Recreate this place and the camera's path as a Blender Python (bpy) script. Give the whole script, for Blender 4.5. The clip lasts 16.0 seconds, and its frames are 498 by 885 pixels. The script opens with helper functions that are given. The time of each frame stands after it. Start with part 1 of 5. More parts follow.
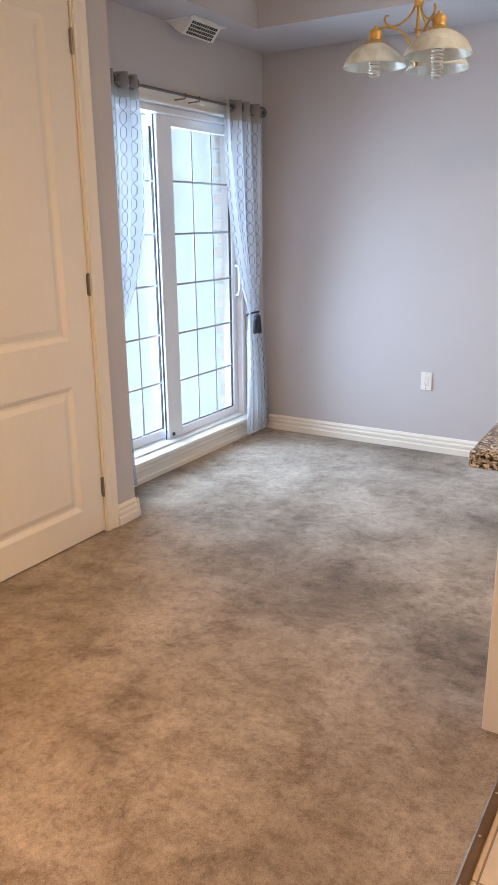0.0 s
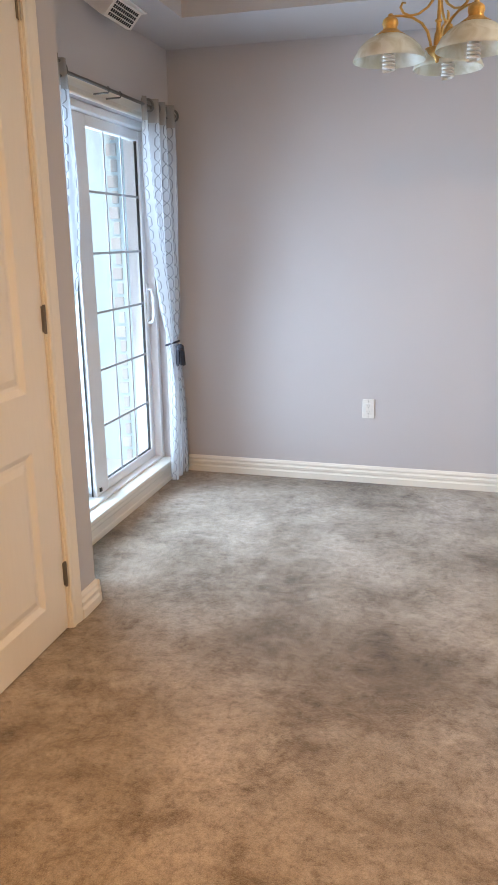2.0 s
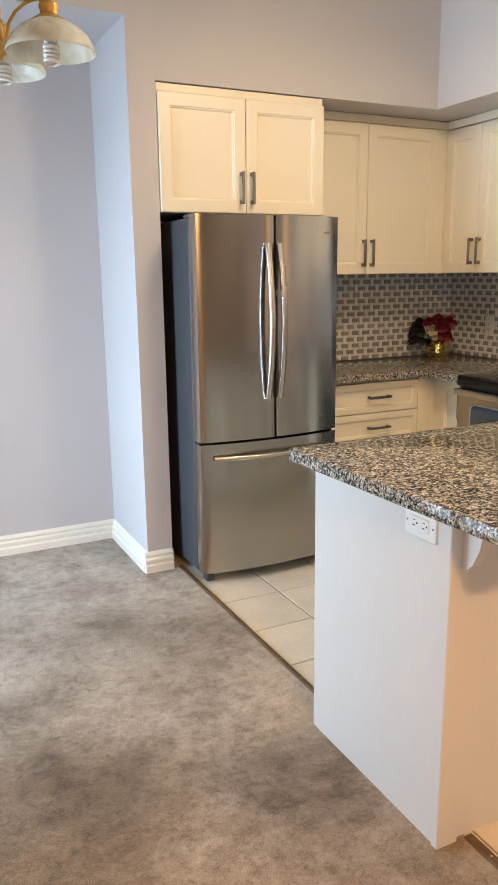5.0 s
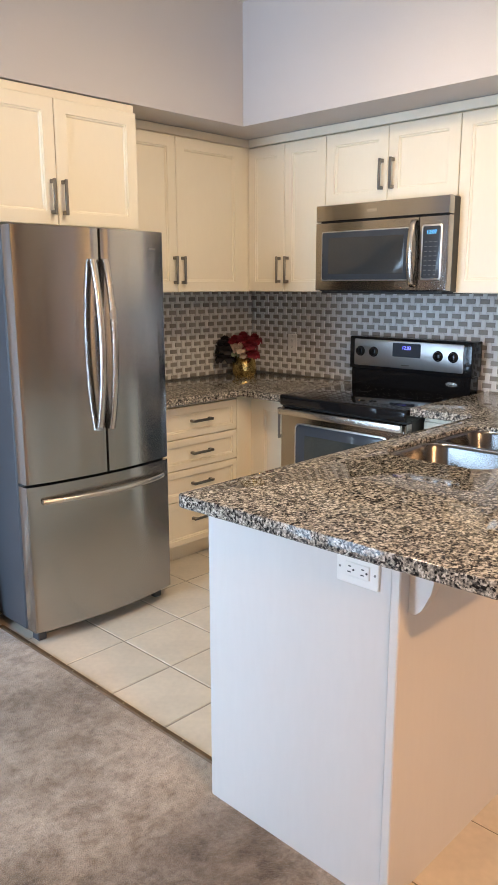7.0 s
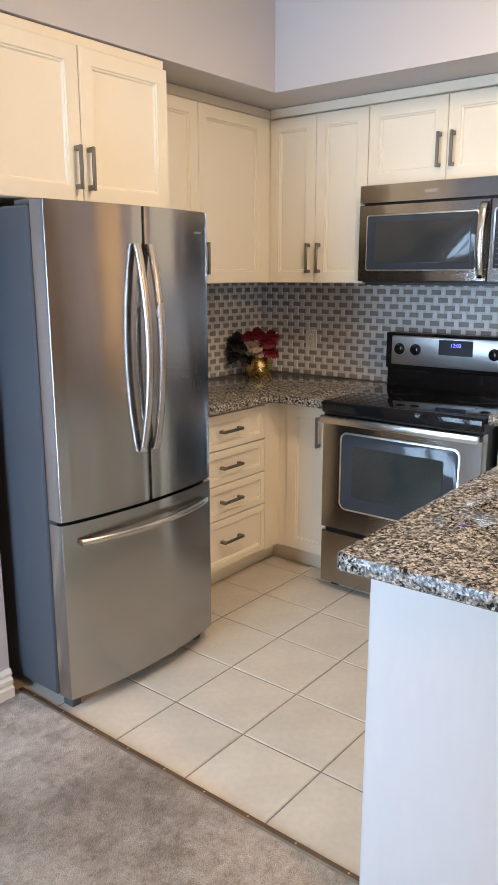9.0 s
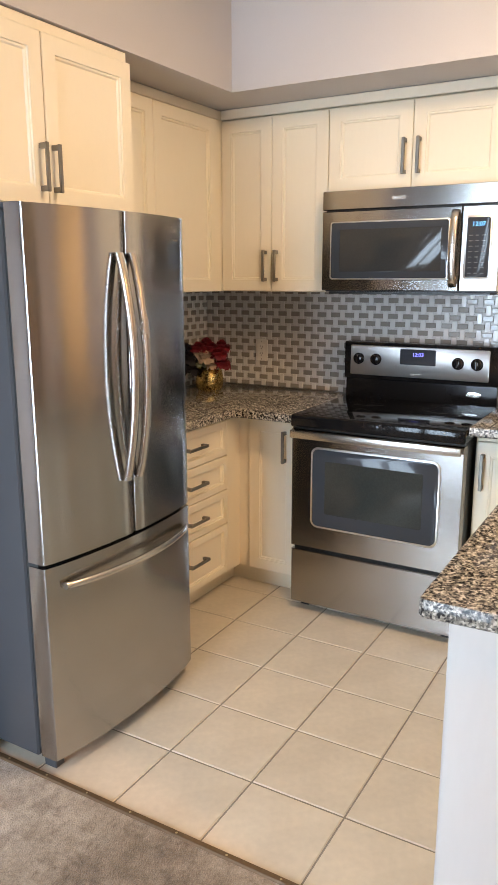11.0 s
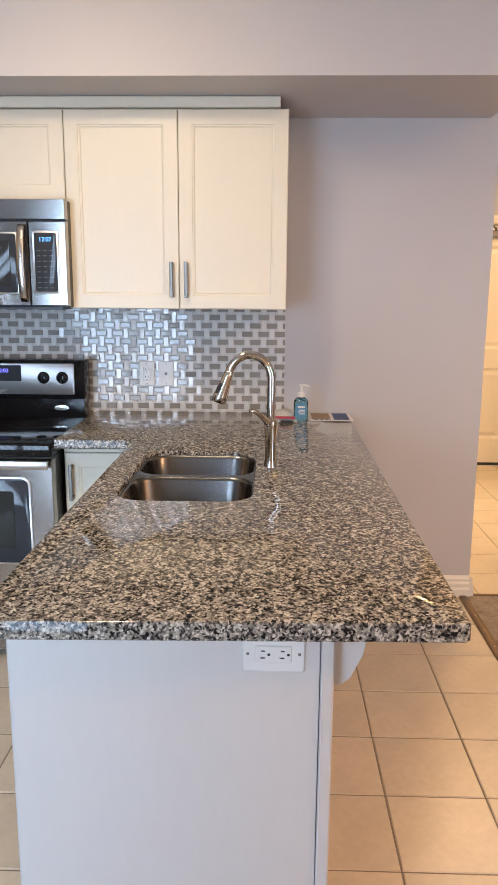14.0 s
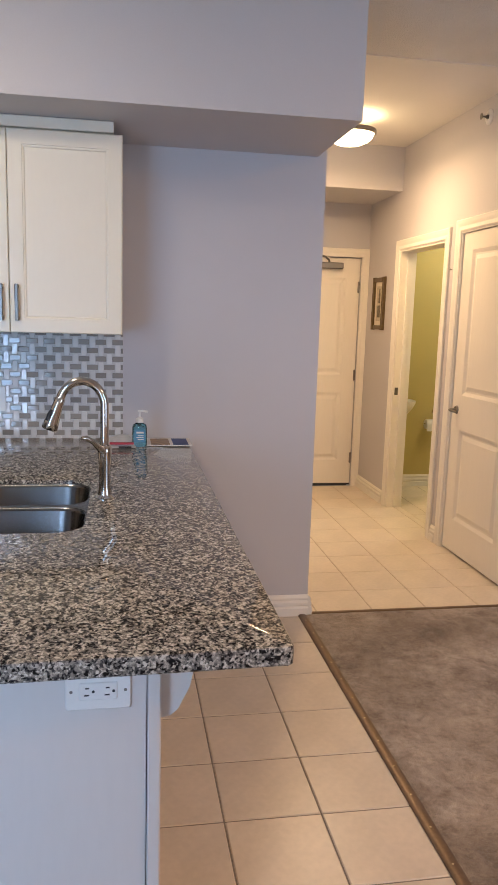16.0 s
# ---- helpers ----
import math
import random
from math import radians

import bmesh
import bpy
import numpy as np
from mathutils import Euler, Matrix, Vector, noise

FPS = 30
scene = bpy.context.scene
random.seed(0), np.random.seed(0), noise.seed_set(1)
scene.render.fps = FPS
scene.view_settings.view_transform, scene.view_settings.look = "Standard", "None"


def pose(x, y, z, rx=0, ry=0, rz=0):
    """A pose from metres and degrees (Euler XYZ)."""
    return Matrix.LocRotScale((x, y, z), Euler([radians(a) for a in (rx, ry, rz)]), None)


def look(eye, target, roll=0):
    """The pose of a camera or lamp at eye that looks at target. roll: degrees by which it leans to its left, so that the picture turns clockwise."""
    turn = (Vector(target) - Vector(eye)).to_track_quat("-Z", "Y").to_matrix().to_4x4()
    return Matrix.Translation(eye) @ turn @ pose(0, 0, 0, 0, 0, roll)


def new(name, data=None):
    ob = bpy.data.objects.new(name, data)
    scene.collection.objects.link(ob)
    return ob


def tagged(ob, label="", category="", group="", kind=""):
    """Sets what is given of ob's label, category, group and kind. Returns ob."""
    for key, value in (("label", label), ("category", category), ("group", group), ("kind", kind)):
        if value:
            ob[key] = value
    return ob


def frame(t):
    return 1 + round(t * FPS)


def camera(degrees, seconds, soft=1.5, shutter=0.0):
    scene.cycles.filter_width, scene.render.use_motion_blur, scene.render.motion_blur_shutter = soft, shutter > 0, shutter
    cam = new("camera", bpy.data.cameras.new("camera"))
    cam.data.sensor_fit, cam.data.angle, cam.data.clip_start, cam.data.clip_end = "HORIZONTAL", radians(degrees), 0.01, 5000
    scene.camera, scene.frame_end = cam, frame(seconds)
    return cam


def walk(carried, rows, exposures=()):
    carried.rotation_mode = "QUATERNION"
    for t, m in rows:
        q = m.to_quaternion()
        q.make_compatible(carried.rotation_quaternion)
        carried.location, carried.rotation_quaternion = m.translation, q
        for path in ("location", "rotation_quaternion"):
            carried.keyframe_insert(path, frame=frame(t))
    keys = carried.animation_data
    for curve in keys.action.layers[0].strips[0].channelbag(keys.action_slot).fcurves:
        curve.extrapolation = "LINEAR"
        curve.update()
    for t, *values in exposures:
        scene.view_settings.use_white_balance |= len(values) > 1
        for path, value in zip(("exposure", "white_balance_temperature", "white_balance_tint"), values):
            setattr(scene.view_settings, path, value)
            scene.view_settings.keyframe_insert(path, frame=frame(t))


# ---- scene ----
cam = camera(36.9, 16.0)
PATH = [
    (0, (1.139, 0.987, 1.452), (0.135, 2.622, 0.888), -0.7),
    (0.5, (0.861, 1.102, 1.454), (-0.092, 2.764, 0.878), -0.8),
    (1, (0.587, 1.14, 1.455), (-0.288, 2.842, 0.876), -0.6),
    (1.5, (0.327, 1.13, 1.465), (-0.384, 2.918, 0.919), -1.1),
    (2, (0.131, 1.195, 1.458), (-0.387, 3.054, 0.931), -0.7),
    (2.5, (-0.009, 1.277, 1.46), (-0.297, 3.189, 0.951), -0.5),
    (3, (-0.116, 1.339, 1.455), (-0.138, 3.275, 0.954), -0.5),
    (3.5, (-0.224, 1.369, 1.457), (-0.024, 3.3, 0.975), -0.6),
    (4, (-0.301, 1.438, 1.456), (0.146, 3.33, 0.987), -0.5),
    (4.5, (-0.349, 1.585, 1.449), (0.314, 3.416, 0.991), -0.7),
    (5, (-0.392, 1.701, 1.434), (0.465, 3.453, 0.992), -0.7),
    (5.2, (-0.416, 1.746, 1.432), (0.531, 3.451, 0.989), -0.7),
    (7.3, (-0.575, 2.219, 1.473), (0.864, 3.543, 1.057), 0.2),
    (7.5, (-0.578, 2.284, 1.474), (0.885, 3.582, 1.057), 0.4),
    (8, (-0.574, 2.487, 1.476), (0.918, 3.748, 1.047), 0.2),
    (8.5, (-0.561, 2.709, 1.472), (0.956, 3.936, 1.035), 0.2),
    (8.7, (-0.547, 2.77, 1.472), (0.974, 3.991, 1.031), 0.1),
    (10.8, (-0.581, 3.241, 1.497), (1.068, 4.284, 1.059), -0.4),
    (11, (-0.581, 3.237, 1.498), (1.107, 4.217, 1.06), -0.1),
    (11.5, (-0.575, 3.21, 1.496), (1.198, 4.03, 1.066), -0.0),
    (12, (-0.568, 3.181, 1.494), (1.265, 3.862, 1.073), -0.0),
    (12.5, (-0.561, 3.154, 1.491), (1.323, 3.682, 1.078), 0.1),
    (13, (-0.56, 3.131, 1.491), (1.361, 3.51, 1.082), 0.1),
    (13.5, (-0.555, 3.098, 1.493), (1.392, 3.312, 1.089), 0.1),
    (14, (-0.545, 3.071, 1.495), (1.415, 3.13, 1.098), 0.4),
    (14.5, (-0.537, 3.053, 1.495), (1.424, 2.973, 1.111), 0.7),
    (15, (-0.535, 3.04, 1.498), (1.42, 2.834, 1.132), 1.0),
    (15.5, (-0.537, 3.026, 1.502), (1.411, 2.73, 1.156), 1.3),
    (16, (-0.542, 3.022, 1.507), (1.401, 2.683, 1.177), 1.7),
]
walk(cam, [(t, look(eye, target, roll)) for t, eye, target, roll in PATH],
     [(0.0, -0.08, 7000, 13), (1.0, -0.12, 7100, 12), (3.0, 0.02, 7300, 11), (5.0, 0.10, 7400, 9), (8.0, 0.12, 6550, 11), (8.7, 0.12, 6550, 11), (10.8, 0.16, 8000, 14), (11.5, 0.06, 7350, 14), (12.5, -0.08, 7200, 16), (14.0, -0.22, 6900, 14), (15.0, -0.40, 6200, 13), (16.0, -0.62, 6000, 13)])

# ---- world, sun, lamps ----
world = bpy.data.worlds.new("world")
scene.world = world
world.use_nodes = True
wn = world.node_tree
sky = wn.nodes.new("ShaderNodeTexSky")
sky.sky_type, sky.sun_disc = "NISHITA", False
sky.sun_elevation, sky.sun_rotation = radians(49.7), radians(186.4)
wn.links.new(sky.outputs[0], wn.nodes["Background"].inputs[0])
wn.nodes["Background"].inputs[1].default_value = 0.12

sun = new("sun", bpy.data.lights.new("sun", "SUN"))
sun.data.energy, sun.data.angle, sun.data.color = 2.2, radians(0.5), (1.0, 0.96, 0.9)
sun.matrix_world = look((-0.9, -8, 9.5), (0, 0, 0))


def lamp(name, kind, m, power, colour, size=0.1, size_y=None):
    ob = new(name, bpy.data.lights.new(name, kind))
    ob.data.energy, ob.data.color = power, colour
    if kind == "AREA":
        ob.data.shape, ob.data.size, ob.data.size_y = "RECTANGLE", size, size_y or size
    else:
        ob.data.shadow_soft_size = size
    ob.matrix_world = m
    return ob


daylight = lamp("window_daylight", "AREA", look((-1.86, 4.60, 1.12), (2.0, 4.45, 0.40)), 98, (0.47, 0.70, 1.0), 1.24, 1.9)
daylight.data.spread = radians(130)
lamp("hall_bulb", "AREA", pose(4.48, 1.53, 2.63), 42, (1.0, 0.64, 0.31), 0.26)
lamp("kitchen_bulb", "POINT", pose(1.36, 3.76, 2.56), 10, (1.0, 0.79, 0.54), 0.1)
# Extra lamp under the same dome, added to brighten the low units.
lamp("kitchen_bulb_down", "AREA", pose(1.36, 3.76, 2.58), 15, (1.0, 0.79, 0.54), 0.24)
lamp("living_bulb", "AREA", pose(-0.1, 0.55, 2.70), 90, (1.0, 0.555, 0.25), 0.26)
lamp("bath_bulb", "POINT", pose(5.0, -0.3, 2.5), 60, (1.0, 0.86, 0.6), 0.1)
# Added cool fill from an assumed, unseen opening; brightens kitchen wall and hall.
room_fill = lamp("living_fill", "AREA", look((-1.31, 0.1, 1.4), (5.9, 1.5, 0.9)), 29, (0.64, 0.81, 1.0), 2.0, 1.6)
room_fill.data.spread = radians(110)


# ---- materials ----
def nodes_of(name):
    m = bpy.data.materials.new(name)
    m.use_nodes = True
    return m, m.node_tree, m.node_tree.nodes["Principled BSDF"]


def wire(nt, kind, links=(), **values):
    n = nt.nodes.new(kind)
    for k, v in values.items():
        n.inputs[k.replace("_", " ")].default_value = v
    for src, dst in links:
        nt.links.new(src, n.inputs[dst])
    return n


def coords(nt, scale=(1, 1, 1)):
    tc = nt.nodes.new("ShaderNodeTexCoord")
    mp = nt.nodes.new("ShaderNodeMapping")
    mp.inputs["Scale"].default_value = scale
    nt.links.new(tc.outputs["Object"], mp.inputs["Vector"])
    return mp.outputs[0]


def ramp(nt, fac, stops, constant=False):
    r = nt.nodes.new("ShaderNodeValToRGB")
    if constant:
        r.color_ramp.interpolation = "CONSTANT"
    el = r.color_ramp.elements
    while len(el) < len(stops):
        el.new(0.5)
    for e, (p, c) in zip(el, stops):
        e.position, e.color = p, (*c, 1)
    nt.links.new(fac, r.inputs[0])
    return r.outputs[0]


def shade(c, k):
    return tuple(max(0.0, min(1.0, v * k)) for v in c)


def mat(name, col, rough=0.5, metal=0.0, var=0.06, coarse=2.5, fine=160, bump=0.15, depth=0.001, coat=0.0,
        stretch=(1, 1, 1), rvar=0.06, random_tone=0.0, spec=0.5):
    """Paint, metal or plastic with a slow drift of tone, a fine grain and a little relief."""
    m, nt, bsdf = nodes_of(name)
    v = coords(nt, stretch)
    big = wire(nt, "ShaderNodeTexNoise", [(v, "Vector")], Scale=coarse, Detail=4.0)
    small = wire(nt, "ShaderNodeTexNoise", [(v, "Vector")], Scale=fine, Detail=3.0)
    tone = ramp(nt, big.outputs[0], [(0.3, shade(col, 1 - var)), (0.7, shade(col, 1 + var))])
    grain = ramp(nt, small.outputs[0], [(0.3, (1 - var * 0.7,) * 3), (0.7, (1 + var * 0.3,) * 3)])
    mix = wire(nt, "ShaderNodeMixRGB", [(tone, "Color1"), (grain, "Color2")], Fac=1.0)
    mix.blend_type = "MULTIPLY"
    out = mix.outputs[0]
    if random_tone:
        info = nt.nodes.new("ShaderNodeObjectInfo")
        rt = ramp(nt, info.outputs["Random"], [(0.0, (1 - random_tone,) * 3), (1.0, (1, 1, 1))])
        mix2 = wire(nt, "ShaderNodeMixRGB", [(out, "Color1"), (rt, "Color2")], Fac=1.0)
        mix2.blend_type = "MULTIPLY"
        out = mix2.outputs[0]
    nt.links.new(out, bsdf.inputs["Base Color"])
    rr = wire(nt, "ShaderNodeMapRange", [(big.outputs[0], "Value")])
    rr.inputs["To Min"].default_value, rr.inputs["To Max"].default_value = max(0.02, rough - rvar), rough + rvar
    nt.links.new(rr.outputs[0], bsdf.inputs["Roughness"])
    bsdf.inputs["Metallic"].default_value = metal
    bsdf.inputs["Specular IOR Level"].default_value = spec
    bsdf.inputs["Coat Weight"].default_value = coat
    if bump:
        b = wire(nt, "ShaderNodeBump", [(small.outputs[0], "Height")], Strength=bump, Distance=depth)
        nt.links.new(b.outputs[0], bsdf.inputs["Normal"])
    return m


WALL = mat("wall_paint", (0.545, 0.523, 0.53), 0.6, var=0.025, coarse=1.2, fine=220, bump=0.12, depth=0.0008)
CEIL = mat("ceiling_texture", (0.72, 0.70, 0.66), 0.9, var=0.05, fine=140, bump=0.9, depth=0.006)
CEIL_FLAT = mat("ceiling_paint", (0.76, 0.73, 0.68), 0.85, var=0.02, fine=200, bump=0.1)
TRIM = mat("trim_paint", (0.82, 0.78, 0.70), 0.38, var=0.02, fine=90, bump=0.06)
DOORPAINT = mat("door_paint", (0.83, 0.78, 0.69), 0.42, var=0.02, fine=60, bump=0.08, stretch=(1, 1, 0.15))
CAB = mat("cabinet_thermofoil", (0.84, 0.77, 0.63), 0.36, var=0.012, fine=70, bump=0.04, stretch=(1, 1, 0.3))
# White panels; the weaker light on them is put into a greyer base.
ISLAND = mat("island_panel_dimmed", (0.64, 0.61, 0.58), 0.45, var=0.02, fine=60, bump=0.05, stretch=(1, 1, 0.2))
VINYL = mat("window_vinyl", (0.84, 0.85, 0.86), 0.35, var=0.02)
GROUT = mat("grout", (0.27, 0.235, 0.195), 0.9, var=0.1, fine=300, bump=0.4)
BGROUT = mat("backsplash_grout", (0.62, 0.61, 0.60), 0.85, var=0.05, fine=300, bump=0.3)
TILE = mat("floor_tile_glaze", (0.69, 0.605, 0.495), 0.33, var=0.07, coarse=5, fine=40, bump=0.12, depth=0.0012, random_tone=0.07)
TILE_DARK = mat("grey_glass_tile", (0.37, 0.345, 0.315), 0.09, var=0.05, fine=60, bump=0.03, random_tone=0.25, coat=0.08, spec=0.5)
TILE_LIGHT = mat("white_glass_tile", (0.78, 0.77, 0.76), 0.08, var=0.04, fine=60, bump=0.03, random_tone=0.12, coat=0.08, spec=0.5)
STEEL = mat("brushed_steel", (0.41, 0.39, 0.372), 0.19, 1.0, var=0.05, coarse=1.5, fine=260, bump=0.10, depth=0.0006, stretch=(0.03, 0.03, 1.6), rvar=0.04)
nt = STEEL.node_tree
tan = nt.nodes.new("ShaderNodeTangent")
tan.direction_type, tan.axis = "RADIAL", "Z"
nt.links.new(tan.outputs[0], nt.nodes["Principled BSDF"].inputs["Tangent"])
nt.nodes["Principled BSDF"].inputs["Anisotropic"].default_value = 0.82
nt.nodes["Principled BSDF"].inputs["Anisotropic Rotation"].default_value = 0.25
PANELSTEEL = mat("satin_panel_steel", (0.50, 0.49, 0.48), 0.42, 1.0, var=0.04, coarse=2, fine=260, bump=0.06, depth=0.0006, stretch=(1.6, 0.03, 0.03))
STEEL_H = mat("handle_steel", (0.56, 0.53, 0.49), 0.27, 1.0, var=0.04, fine=260, bump=0, rvar=0.02)
RIMSTEEL = mat("bright_rim_steel", (0.74, 0.73, 0.72), 0.34, 1.0, var=0.03, fine=260, bump=0)
NICKEL = mat("brushed_nickel", (0.25, 0.235, 0.215), 0.40, 1.0, var=0.05, fine=300, bump=0.05)
CHROME = mat("chrome", (0.58, 0.56, 0.53), 0.09, 1.0, var=0.02, bump=0)
SINKSTEEL = mat("sink_steel", (0.18, 0.172, 0.168), 0.22, 1.0, var=0.05, fine=260, bump=0.08, stretch=(1.4, 0.05, 0.05))
DARKSIDE = mat("fridge_side_paint", (0.055, 0.058, 0.066), 0.42, 0.0, var=0.06, fine=350, bump=0.25)
BLACK = mat("black_enamel", (0.008, 0.008, 0.009), 0.07, var=0.05, bump=0, spec=0.3)
BLACKPL = mat("black_plastic", (0.02, 0.02, 0.021), 0.35, var=0.05)
# Dark glass; the room's blue-grey reflection is put into the base colour.
OVENGLASS = mat("oven_glass_reflecting", (0.045, 0.053, 0.065), 0.07, var=0.05, bump=0, spec=0.28)
GASKET = mat("gasket", (0.03, 0.03, 0.03), 0.7, var=0.1)
WHITEPL = mat("white_plastic", (0.80, 0.78, 0.74), 0.35, var=0.02, bump=0)
ALMOND = mat("almond_plastic", (0.68, 0.63, 0.54), 0.4, var=0.02, bump=0)
SLOT = mat("slot_dark", (0.02, 0.02, 0.02), 0.6, var=0.0, bump=0)
GOLD = mat("antique_gold", (0.62, 0.40, 0.14), 0.42, 0.55, var=0.14, coarse=25, fine=120, bump=0.15)
STRIP = mat("transition_strip", (0.17, 0.11, 0.065), 0.4, 0.45, var=0.2, coarse=6, fine=90, bump=0.1)
RING = mat("burner_print", (0.035, 0.035, 0.037), 0.2, var=0.05, bump=0)
KEYPRINT = mat("key_legend", (0.10, 0.11, 0.12), 0.4, var=0.1, bump=0)
HGROUT = mat("hall_grout", (0.46, 0.385, 0.30), 0.9, var=0.1, fine=300, bump=0.4)
BRASS = mat("nail_brass", (0.6, 0.5, 0.32), 0.3, 1.0, var=0.05, bump=0)
OLIVE = mat("olive_wall_paint", (0.50, 0.42, 0.15), 0.6, var=0.03, fine=220, bump=0.1)
ROD = mat("rod_metal", (0.17, 0.16, 0.15), 0.35, 0.8, var=0.1)
TASSEL = mat("tassel_yarn", (0.03, 0.032, 0.045), 0.85, var=0.2, fine=400, bump=0.6, depth=0.002)
WOODFRAME = mat("picture_frame_gilt", (0.12, 0.08, 0.035), 0.4, 0.3, var=0.2, coarse=30, fine=200, bump=0.2)
MATBOARD = mat("picture_mat", (0.70, 0.64, 0.52), 0.8, var=0.03)
PRINT_A = mat("picture_print_dark", (0.16, 0.13, 0.09), 0.7, var=0.4, coarse=40)
PRINT_B = mat("picture_print_light", (0.52, 0.46, 0.34), 0.7, var=0.2, coarse=40)
GOLDVASE = mat("hammered_gold", (0.72, 0.54, 0.22), 0.2, 1.0, var=0.1, coarse=40, fine=70, bump=0.7, depth=0.004)
PETAL_RED = mat("petal_red", (0.17, 0.008, 0.02), 0.6, var=0.3, coarse=30)
PETAL_BLACK = mat("petal_black", (0.012, 0.010, 0.014), 0.6, var=0.3, coarse=30)
PETAL_CREAM = mat("petal_cream", (0.55, 0.42, 0.33), 0.6, var=0.15, coarse=30)
PETAL_GREEN = mat("petal_sage", (0.28, 0.33, 0.24), 0.6, var=0.2, coarse=30)
PAPER = mat("paper", (0.78, 0.76, 0.73), 0.6, var=0.03, bump=0.1)
INK_BLUE = mat("ink_blue", (0.03, 0.06, 0.20), 0.5, var=0.15, coarse=30)
INK_TAN = mat("ink_tan", (0.35, 0.24, 0.15), 0.5, var=0.35, coarse=40)
INK_RED = mat("ink_red", (0.50, 0.05, 0.07), 0.5, var=0.1)
BAG = mat("plastic_bag", (0.66, 0.66, 0.64), 0.3, var=0.06, coarse=30, fine=60, bump=0.4, depth=0.004)
# Outdoor colours: cool daylight and glare are put into these pale blues.
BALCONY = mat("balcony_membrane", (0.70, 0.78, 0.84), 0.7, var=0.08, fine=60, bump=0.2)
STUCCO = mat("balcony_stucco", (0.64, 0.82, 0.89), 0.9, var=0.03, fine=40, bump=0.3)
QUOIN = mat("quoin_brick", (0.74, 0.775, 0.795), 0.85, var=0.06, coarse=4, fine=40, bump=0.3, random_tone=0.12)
# Near-black colour stands for the shade inside the shut hall closet.
DARKIN = mat("unlit_interior", (0.05, 0.05, 0.05), 0.8, var=0.1)


def carpet_material():
    m, nt, bsdf = nodes_of("carpet_pile")
    v = coords(nt)
    warp = wire(nt, "ShaderNodeTexNoise", [(v, "Vector")], Scale=3.0, Detail=4.0)
    off = wire(nt, "ShaderNodeMixRGB", [(v, "Color1"), (warp.outputs["Color"], "Color2")], Fac=0.10)
    big = wire(nt, "ShaderNodeTexNoise", [(off.outputs[0], "Vector")], Scale=1.5, Detail=6.0, Roughness=0.66)
    mid = wire(nt, "ShaderNodeTexNoise", [(off.outputs[0], "Vector")], Scale=25.0, Detail=9.0, Roughness=0.82)
    spots = wire(nt, "ShaderNodeTexNoise", [(off.outputs[0], "Vector")], Scale=5.2, Detail=7.0, Roughness=0.7)
    fibre = wire(nt, "ShaderNodeTexNoise", [(v, "Vector")], Scale=240.0, Detail=4.0, Roughness=0.7)
    tuft = wire(nt, "ShaderNodeTexVoronoi", [(v, "Vector")], Scale=190.0)
    a = ramp(nt, big.outputs[0], [(0.36, (0.175, 0.130, 0.088)), (0.50, (0.325, 0.264, 0.204)), (0.64, (0.45, 0.383, 0.318))])
    b = ramp(nt, mid.outputs[0], [(0.37, (0.66, 0.63, 0.60)), (0.49, (0.98, 0.98, 0.98)), (0.62, (1.17, 1.17, 1.17))])
    c = ramp(nt, spots.outputs[0], [(0.34, (0.53, 0.485, 0.44)), (0.42, (0.80, 0.775, 0.75)), (0.50, (1, 1, 1)), (0.66, (1.08, 1.08, 1.08))])
    d = ramp(nt, fibre.outputs[0], [(0.34, (0.80, 0.79, 0.78)), (0.50, (0.98, 0.98, 0.98)), (0.64, (1.1, 1.1, 1.1))])
    out = a
    fleck = wire(nt, "ShaderNodeTexNoise", [(v, "Vector")], Scale=62.0, Detail=5.0, Roughness=0.75)
    e = ramp(nt, fleck.outputs[0], [(0.37, (0.80, 0.79, 0.78)), (0.48, (0.98, 0.98, 0.98)), (0.64, (1.1, 1.1, 1.1))])
    for other in (b, c, d, e):
        mul = wire(nt, "ShaderNodeMixRGB", [(out, "Color1"), (other, "Color2")], Fac=1.0)
        mul.blend_type = "MULTIPLY"
        out = mul.outputs[0]
    nt.links.new(out, bsdf.inputs["Base Color"])
    bsdf.inputs["Roughness"].default_value = 0.95
    bsdf.inputs["Specular IOR Level"].default_value = 0.15
    bsdf.inputs["Sheen Weight"].default_value = 0.3
    bsdf.inputs["Sheen Roughness"].default_value = 0.5
    h = wire(nt, "ShaderNodeMath", [(tuft.outputs["Distance"], 0), (fibre.outputs[0], 1)])
    b1 = wire(nt, "ShaderNodeBump", [(h.outputs[0], "Height")], Strength=0.4, Distance=0.006)
    b2 = wire(nt, "ShaderNodeBump", [(mid.outputs[0], "Height"), (b1.outputs[0], "Normal")], Strength=0.5, Distance=0.012)
    nt.links.new(b2.outputs[0], bsdf.inputs["Normal"])
    return m


